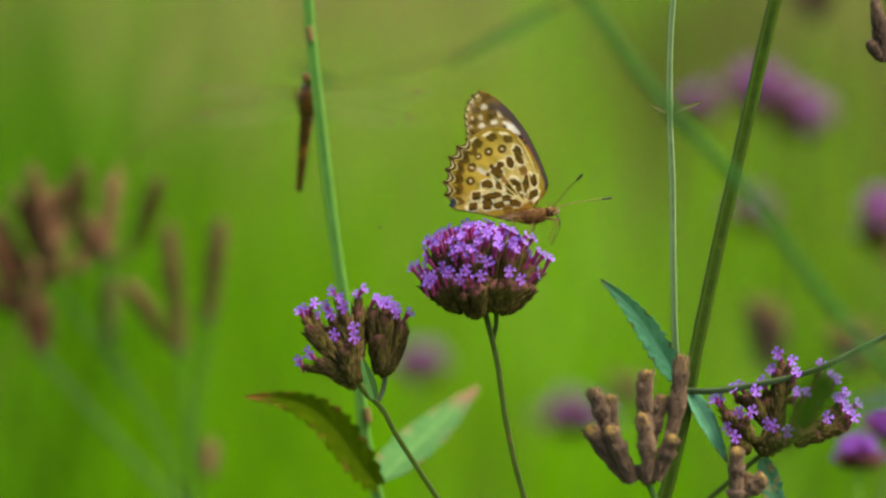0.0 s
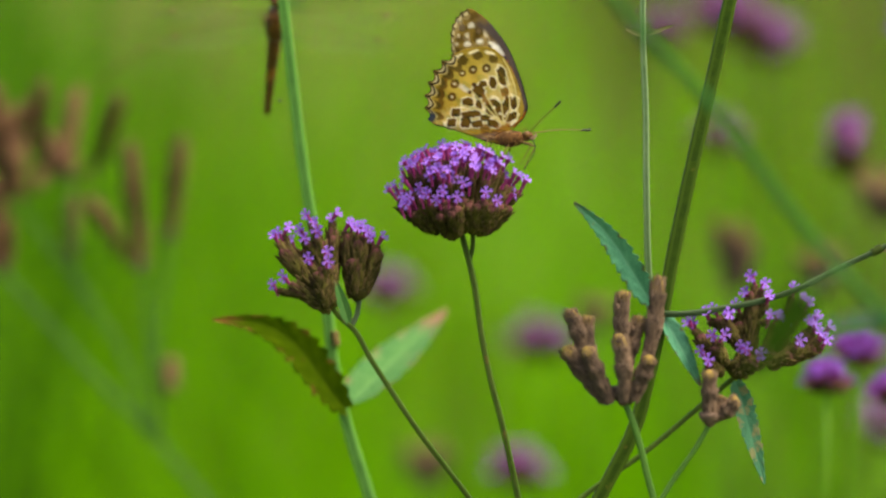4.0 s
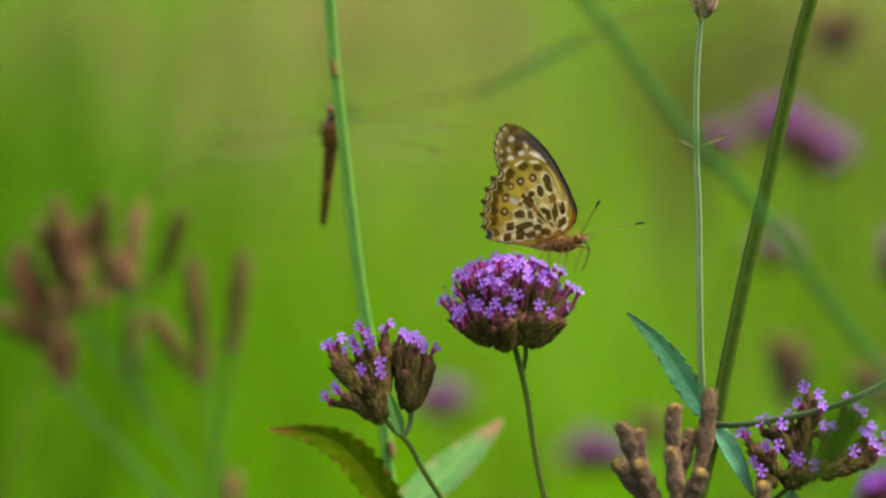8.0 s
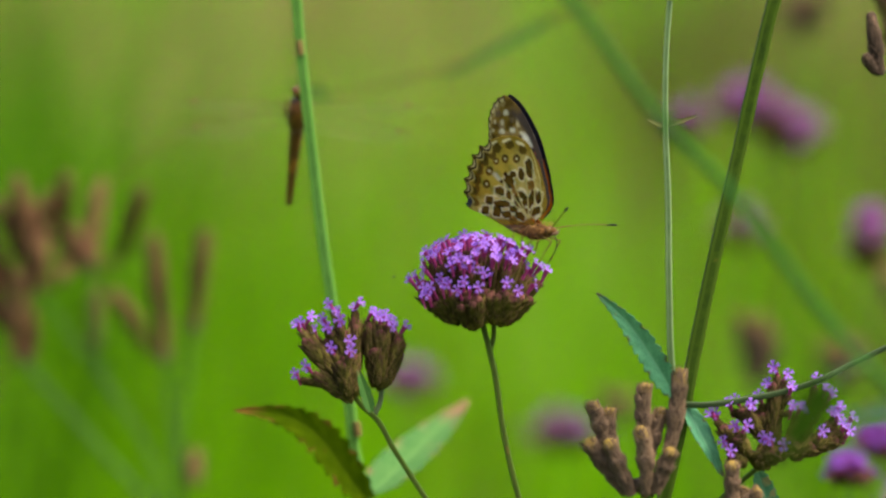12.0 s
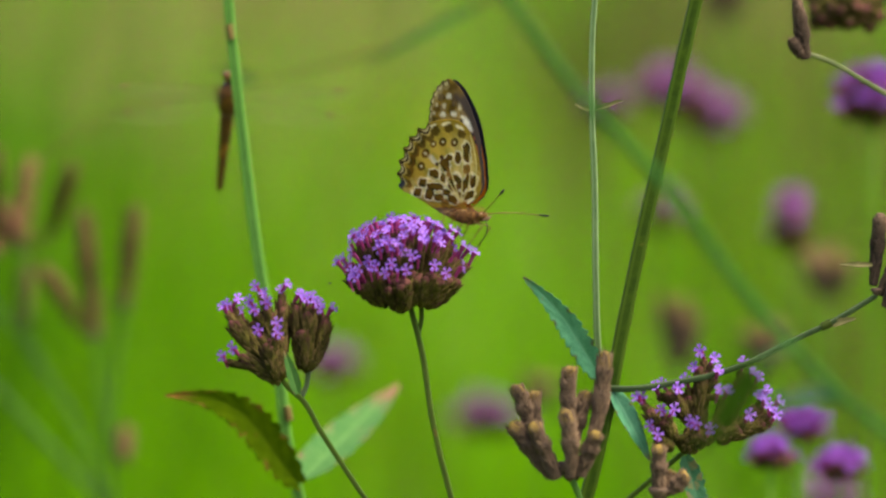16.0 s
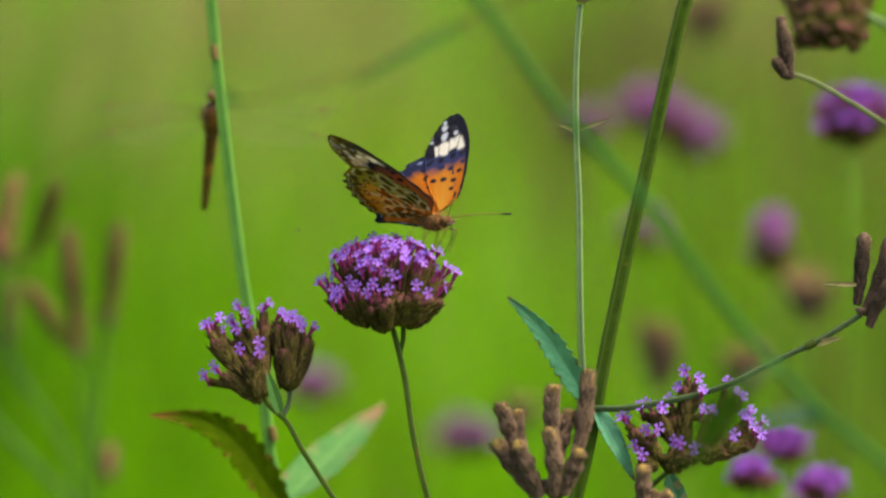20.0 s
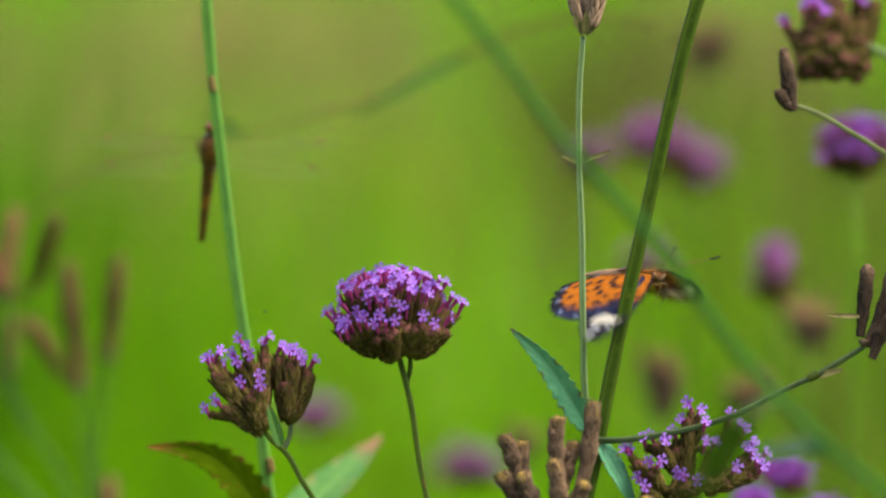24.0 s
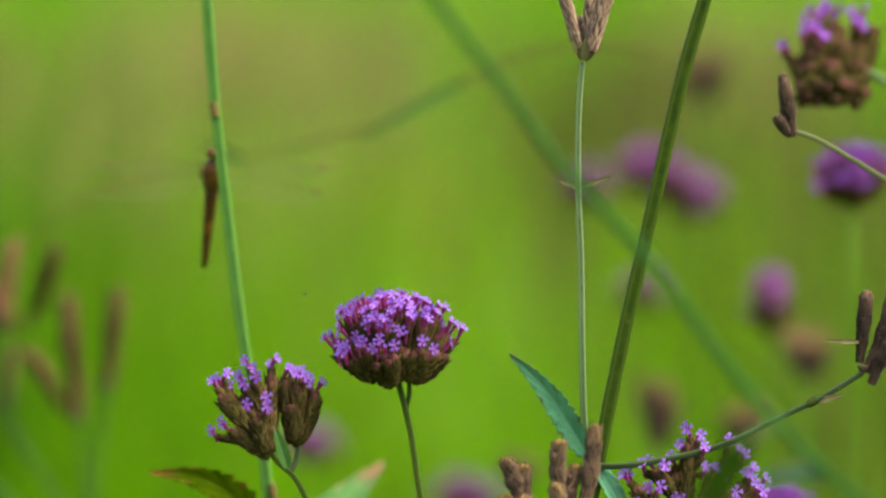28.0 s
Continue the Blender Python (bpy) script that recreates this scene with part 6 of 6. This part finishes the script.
# seconds; right, above, beyond in millimetres; yaw, pitch, roll; near and far wing's opening; forewing's sweep
FLIGHT = (
    (0, 25.3, 11.9, 0.0, -8.9, 7.1, -6.8, -4.1, 6.0, -0.3),
    (1, 25.9, 11.8, 0.0, -9.8, 5.6, -7.5, -3.3, 5.1, -0.6),
    (2, 26.5, 12.1, 0.0, -10.8, 4.0, -8.3, -2.5, 4.2, -1.0),
    (2.5, 26.3, 12.2, 0.0, -11.2, 3.2, -8.7, -2.1, 3.8, -1.1),
    (4.5, 26.6, 11.8, 0.0, -13.2, 0.1, -10.3, -0.5, 2.0, -1.8),
    (5, 26.3, 11.6, 0.0, -13.6, -0.7, -10.7, -0.1, 1.5, -2.0),
    (6, 25.8, 12.3, 0.0, -17.6, 2.7, -9.2, -0.0, 1.5, -2.4),
    (7, 26.3, 12.9, 0.0, -21.5, 6.1, -7.7, -0.0, 1.5, -2.7),
    (8, 26.6, 13.4, 0.0, -25.4, 9.5, -6.2, -0.0, 1.5, -3.1),
    (9, 26.1, 13.6, 0.0, -25.4, 9.5, -6.2, -0.0, 1.5, -3.1),
    (9.5, 26.8, 13.3, 0.0, -27.1, 7.1, -4.3, -0.0, 1.5, -2.9),
    (10, 26.9, 12.5, 0.0, -29.8, 3.0, -1.3, -0.0, 1.5, -2.5),
    (10.5, 27.0, 11.9, 0.0, -32.6, -1.1, 1.8, 0.0, 1.5, -2.1),
    (11, 27.8, 11.3, 0.0, -35.4, -5.1, 4.9, 0.0, 1.5, -1.7),
    (12, 27.7, 11.4, 0.0, -35.0, -5.6, 3.0, 0.0, 1.5, -1.5),
    (13, 27.9, 11.1, 0.0, -34.7, -6.1, 1.2, 0.0, 1.5, -1.4),
    (13.5, 28.1, 11.1, 0.0, -34.5, -6.3, 0.2, -0.0, 1.5, -1.3),
    (15.5, 28.9, 11.0, 0.0, -33.8, -7.2, -3.5, -0.0, 1.5, -1.0),
    (16, 29.2, 11.3, 0.0, -33.6, -7.5, -4.5, -0.0, 1.5, -1.0),
    (17, 29.1, 11.2, 0.0, -33.2, -7.9, -6.3, -0.0, 1.5, -0.8),
    (18, 29.8, 11.3, 0.0, -33.2, -7.9, -6.3, -0.0, 1.5, -0.8),
    (18.3, 29.5, 11.8, 0.0, -35.6, -5.9, -5.8, 1.0, 3.2, -0.6),
    (18.5, 28.8, 12.6, 0.0, -39.0, -1.0, -4.0, 4.0, 7.0, 0.4),
    (18.7, 27.8, 14.2, 0.0, -45.0, 4.0, -1.9, 13.0, 14.5, 0.6),
    (19, 26.1, 14.7, 0.0, -48.7, 5.1, 1.0, 29.7, 24.4, -0.3),
    (19.5, 23.2, 15.5, 0.0, -46.6, -2.1, -1.8, 52.3, 28.4, -2.7),
    (20, 24.2, 15.2, 0.0, -45.3, -2.3, -2.1, 54.8, 33.9, -2.6),
    (20.5, 25.9, 14.5, 0.0, -47.1, 6.4, 3.5, 30.6, 26.1, 1.5),
    (21, 26.7, 12.7, 0.0, -37.6, 5.6, 0.2, 19.0, 16.5, 3.4),
    (21.5, 27.5, 11.6, 0.0, -26.0, 2.6, -0.7, 4.9, 10.3, 6.1),
    (22.5, 29.7, 10.4, 0.0, -23.7, 2.0, -0.9, 2.1, 9.0, 6.6),
    (22.8, 35.0, 16.1, -3.6, -7.5, 2.4, -11.2, 16.8, 20.0, 11.4),
    (22.9, 37.9, 17.1, -4.8, -7.8, 3.1, -30.2, 81.7, 76.2, 27.2),
    (23, 42.5, 22.4, -6.0, 4.0, 6.0, -26.8, 113.0, 118.0, 40.0),
    (23.2, 46.2, 25.0, -10.0, 14.2, 3.0, -26.9, 136.6, 140.6, 9.3),
    (23.4, 54.0, 24.5, -14.0, -10.2, 31.6, -1.7, 76.2, 75.0, 33.8),
    (23.5, 54.8, 17.5, -14.0, 20.7, 22.3, -9.7, 30.2, 54.7, 9.4),
    (23.6, 74.2, 16.0, -14.0, -9.0, 15.7, -10.1, -2.4, 14.0, 9.0),
    (23.7, 65.0, 12.8, -14.0, -0.7, 9.6, 5.0, 31.4, 26.0, 15.0),
    (23.9, 79.4, 6.3, 26.0, 17.3, 16.1, -6.6, 88.5, 82.0, -8.3),
    (24, 83.4, 7.6, 26.6, -28.9, 6.1, 5.7, 116.6, 109.8, 18.0),
    (24.1, 86.0, 5.5, 27.1, -28.8, 7.3, 1.1, 134.4, 130.3, 20.8),
    (24.2, 91.5, 1.4, 27.7, -19.4, 37.4, 0.2, 94.7, 123.2, -4.0),
    (24.3, 95.2, 0.4, 30.0, -12.8, 52.0, -0.1, 12.0, 30.0, 8.0),
    (24.4, 98.7, -5.0, 28.9, -6.2, 28.0, -0.4, 3.1, 12.0, 6.5),
    (24.5, 106.1, -9.8, 29.4, -16.5, 32.8, -8.3, -1.8, 14.0, 18.7),
    (24.6, 111.0, -16.5, 30.0, 2.5, 14.7, -2.4, 48.0, 45.0, 31.0),
    (24.7, 118.0, -18.1, 28.5, 8.2, 20.3, 3.2, 78.8, 80.8, 36.6),
    (24.8, 126.0, -18.9, 27.0, 22.3, 20.3, -6.5, 93.2, 95.0, 18.8),
    (25, 139.2, -17.4, 24.0, 18.0, 29.4, 1.3, 80.8, 95.3, 31.1),
    (25.2, 140.3, -20.8, 24.0, 35.6, 26.2, -5.1, 17.2, 44.6, 0.2),
    (25.3, 141.9, -27.6, 24.0, 34.5, 43.6, -7.4, -3.3, 14.0, 17.8),
    (25.4, 150.8, -27.0, 24.0, 25.4, 31.6, 15.1, 71.3, 70.3, 16.7),
    (25.5, 163.0, -41.0, 24.0, 30.0, 24.0, 20.0, 92.0, 86.0, 12.0),
    (25.6, 178.0, -50.0, 24.0, 40.0, 22.0, 26.0, 103.8, 90.0, 8.0),
    (25.7, 184.0, -54.0, 24.0, 52.0, 22.0, 30.0, 96.0, 74.0, 10.0),
    (25.8, 177.0, -50.0, 24.0, 60.0, 24.0, 28.0, 86.0, 58.0, 15.0),
    (25.9, 166.0, -43.0, 24.0, 63.0, 26.0, 27.4, 82.0, 54.6, 17.6),
    (26, 161.5, -39.5, 24.0, 63.2, 26.3, 27.4, 82.0, 54.6, 17.6),
    (26.1, 176.0, -42.0, 25.0, 62.2, 25.0, 27.4, 82.0, 54.6, 17.6),
    (26.2, 200.0, -43.5, 26.0, 61.2, 23.3, 27.4, 82.0, 54.6, 17.6),
    (26.5, 218.0, -45.3, 29.0, 58.2, 18.8, 27.4, 82.0, 54.6, 17.6),
    (27, 259.3, -45.0, 34.0, 53.2, 11.3, 27.4, 82.0, 54.6, 17.6),
    (28, 378.6, -48.1, 44.0, 43.2, -3.7, 27.4, 82.0, 54.6, 17.6),
)
SWAY_FLOWER = (
    (0, 0.0, -0.0),
    (1, 0.5, 0.1),
    (2, 1.1, 0.4),
    (2.5, 0.7, 0.7),
    (4.5, 1.0, 0.5),
    (5, 0.5, 0.4),
    (6, 0.1, 0.4),
    (7, 0.6, 0.4),
    (8, 0.9, 0.1),
    (9, 0.3, 0.3),
    (10, 0.6, 0.3),
    (11, 0.9, 0.4),
    (12, 0.5, 0.7),
    (13, 0.4, 0.5),
    (13.5, 0.4, 0.6),
    (15.5, 0.6, 0.8),
    (16, 0.8, 1.2),
    (17, 0.4, 1.2),
    (18, 1.0, 1.4),
    (19, 0.7, 1.4),
    (20, 0.1, 1.2),
    (20.5, 0.5, 1.0),
    (22.5, 0.9, 1.3),
    (23, -0.7, 1.2),
    (24, 1.2, 1.5),
    (25, 1.8, 1.7),
    (26, 0.4, 1.9),
    (27, 1.2, 1.7),
    (28, 1.2, 1.7),
)
SWAY_LEFT = (
    (0, 0.0, -0.0),
    (1, 0.6, -0.2),
    (2, 0.8, 0.2),
    (2.5, 0.2, -0.1),
    (4.5, 0.3, -0.2),
    (5, 0.8, -0.0),
    (6, 0.4, -0.1),
    (7, 0.6, 0.1),
    (8, 0.1, -0.4),
    (9, 0.3, 0.1),
    (10, 0.1, -0.4),
    (11, 0.4, -0.1),
    (12, 0.3, 0.2),
    (13, -0.1, 0.1),
    (13.5, -0.1, 0.4),
    (15.5, 0.4, 0.8),
    (16, 0.3, 0.9),
    (17, 0.1, 0.7),
    (18, 0.1, 1.1),
    (19, 0.2, 1.2),
    (20, -0.4, 1.2),
    (20.5, -1.2, 0.5),
    (22.5, 0.4, 1.3),
    (23, 0.3, 1.7),
    (24, -1.0, 0.8),
    (25, 1.5, 1.7),
    (26, 0.1, 1.6),
    (27, -0.5, 1.2),
    (28, 1.2, 1.7),
)
SWAY_LEAFY = (
    (0, 0.0, 0.0),
    (1, -0.2, 0.0),
    (2, -0.4, 0.0),
    (2.5, -1.0, 0.0),
    (4.5, -1.6, 0.0),
    (5, -1.5, 0.0),
    (6, -1.5, 0.0),
    (7, -0.7, 0.0),
    (8, -0.7, 0.0),
    (9, -1.0, 0.0),
    (10, -1.2, 0.0),
    (11, -1.7, 0.0),
    (12, -1.8, 0.0),
    (13, -1.4, 0.0),
    (13.5, -1.1, 0.0),
    (15.5, -0.7, 0.0),
    (16, -0.5, 0.0),
    (17, -0.7, 0.0),
    (18, -0.4, 0.0),
    (19, -0.3, 0.0),
    (20, -0.4, 0.0),
    (20.5, -0.5, 0.0),
    (22.5, -0.9, 0.0),
    (23, -1.5, 0.0),
    (24, -2.1, 0.0),
    (25, -2.3, 0.0),
    (26, -2.5, 0.0),
    (27, -2.2, 0.0),
    (28, -1.1, 0.0),
)
SWAY_SEED = (
    (0, 0.0, -0.0),
    (1, 0.6, 0.3),
    (2, 0.8, 0.2),
    (2.5, 0.7, 0.2),
    (4.5, 1.3, 0.6),
    (5, 1.5, 0.2),
    (6, 0.9, 0.2),
    (7, 0.6, 0.1),
    (8, 0.6, -0.1),
    (9, 0.6, 0.1),
    (10, 0.6, 0.6),
    (11, 0.6, 0.4),
    (12, 0.8, 0.2),
    (13, 0.9, 0.5),
    (13.5, 0.9, 0.6),
    (15.5, 0.1, 0.1),
    (16, 0.3, 0.4),
    (17, 0.4, 0.7),
    (18, 0.8, 0.4),
    (19, 0.4, 0.7),
    (20, 0.1, 0.9),
    (20.5, 0.3, 0.5),
    (22.5, 0.6, 0.6),
    (23, -0.2, 0.7),
    (24, 0.5, 0.8),
    (25, 1.6, 0.7),
    (26, 1.1, 1.1),
    (27, 0.9, 1.5),
    (28, 1.2, 1.5),
)


# the hindwings reach back while the wings bask open: seconds, degrees
HIND_BACK = {19: -2.1, 19.5: -13.6, 20: -16.5}


# breeze on the plants further back: seconds, millimetres on the flower's plane
SWAY_FAR = ((0, 2.6, 0.8), (1, 2.4, 0.6), (2, 1.8, 0.5), (2.5, 1.3, 0.5), (4.5, 1.0, 0.4), (5, 0.7, 0.2), (6, 1.0, -0.2), (7, 1.1, 0.0), (8, 1.4, -0.2), (9, 1.8, -0.2), (10, 1.6, 0.2), (11, 1.5, 0.0), (12, 1.0, 0.1), (13, 0.6, 0.1),
            (13.5, 1.0, 0.1), (15.5, 0.4, -0.3), (16, -0.3, 0.2), (17, -0.9, 0.0), (18, -1.7, -0.4), (20, -1.3, -0.2), (22.5, -0.6, -0.3), (24, -1.5, 0.0), (25, -1.7, -0.4), (26, -2.3, -0.5), (28, -2.2, -0.9))
SWAY_LEFT_BACK = ((0, 2.2, -2.0), (1, 0.8, -1.6), (2, 0.1, -0.2), (2.5, -0.4, -0.1), (4.5, -1.2, -0.4), (5, -1.2, -1.2), (6, -1.4, -1.7), (7, -0.1, -1.8), (8, 1.4, -1.6), (9, 2.4, 0.5), (10, 2.6, 1.2), (11, 0.9, 0.2), (12, -0.9, -0.8),
                  (13, -1.7, -0.6), (13.5, -1.7, -0.8), (15.5, 0.0, 0.7), (16, 0.2, 1.6), (17, 0.0, 0.0), (18, 0.1, 2.2), (19, -0.4, 1.0), (20, 0.2, 2.4), (22.5, 0.8, 0.6), (24, -0.6, 1.6), (26, -1.5, 0.8), (28, -0.6, 0.4))


def motions():
    """The butterfly's poses and wing beats, and the plants' sway in the breeze."""
    turn = SIGHT.to_3x3().to_4x4()
    walk(BUTTERFLY, [(t, Matrix.Translation(at((x, z, d))) @ turn @ pose(0, 0, 0, 0, 0, yaw) @ pose(0, 0, 0, 0, -pitch, 0) @ pose(0, 0, 0, roll, 0, 0))
                     for t, x, z, d, yaw, pitch, roll, near, far, sweep in FLIGHT])
    walk(GNAT, [(t, Matrix.Translation(at(p))) for t, p in GNAT_PATH])
    for side, fore, hind in WINGS:
        rows = [(r[0], r[7] if side < 0 else r[8], r[9]) for r in FLIGHT]
        y = 0.0015 * side
        walk(fore, [(t, pose(0, y, 0, -side * a, 0, 0) @ pose(0, 0, 0, 0, sweep, 0)) for t, a, sweep in rows])
        walk(hind, [(t, pose(0, y * 1.15, 0, -side * a, 0, 0) @ pose(0, 0, 0, 0, HIND_BACK.get(t, 0.0), 0)) for t, a, sweep in rows])
    for plant, rows in ((FLOWER, SWAY_FLOWER), (LEFT, SWAY_LEFT), (SEED, [(t, x - 1.0, z) for t, x, z in SWAY_SEED]), (LEAFY, SWAY_LEAFY), (DRAGONFLY, SWAY_LEAFY), (LEFT_BACK, [(t, (x - 1.4) * 1.36, (z + 1.6) * 1.36) for t, x, z in SWAY_LEFT_BACK]),
                        *((plant, [(t, x * (1500 + head[2]) / 1500, z * (1500 + head[2]) / 1500) for t, x, z in SWAY_FAR]) for head, plant in FAR.items())):
        home = plant.location.copy()
        walk(plant, [(t, Matrix.Translation(home + turn.to_3x3() @ Vector((x / 1000, 0, z / 1000)))) for t, x, z in rows])


motions()
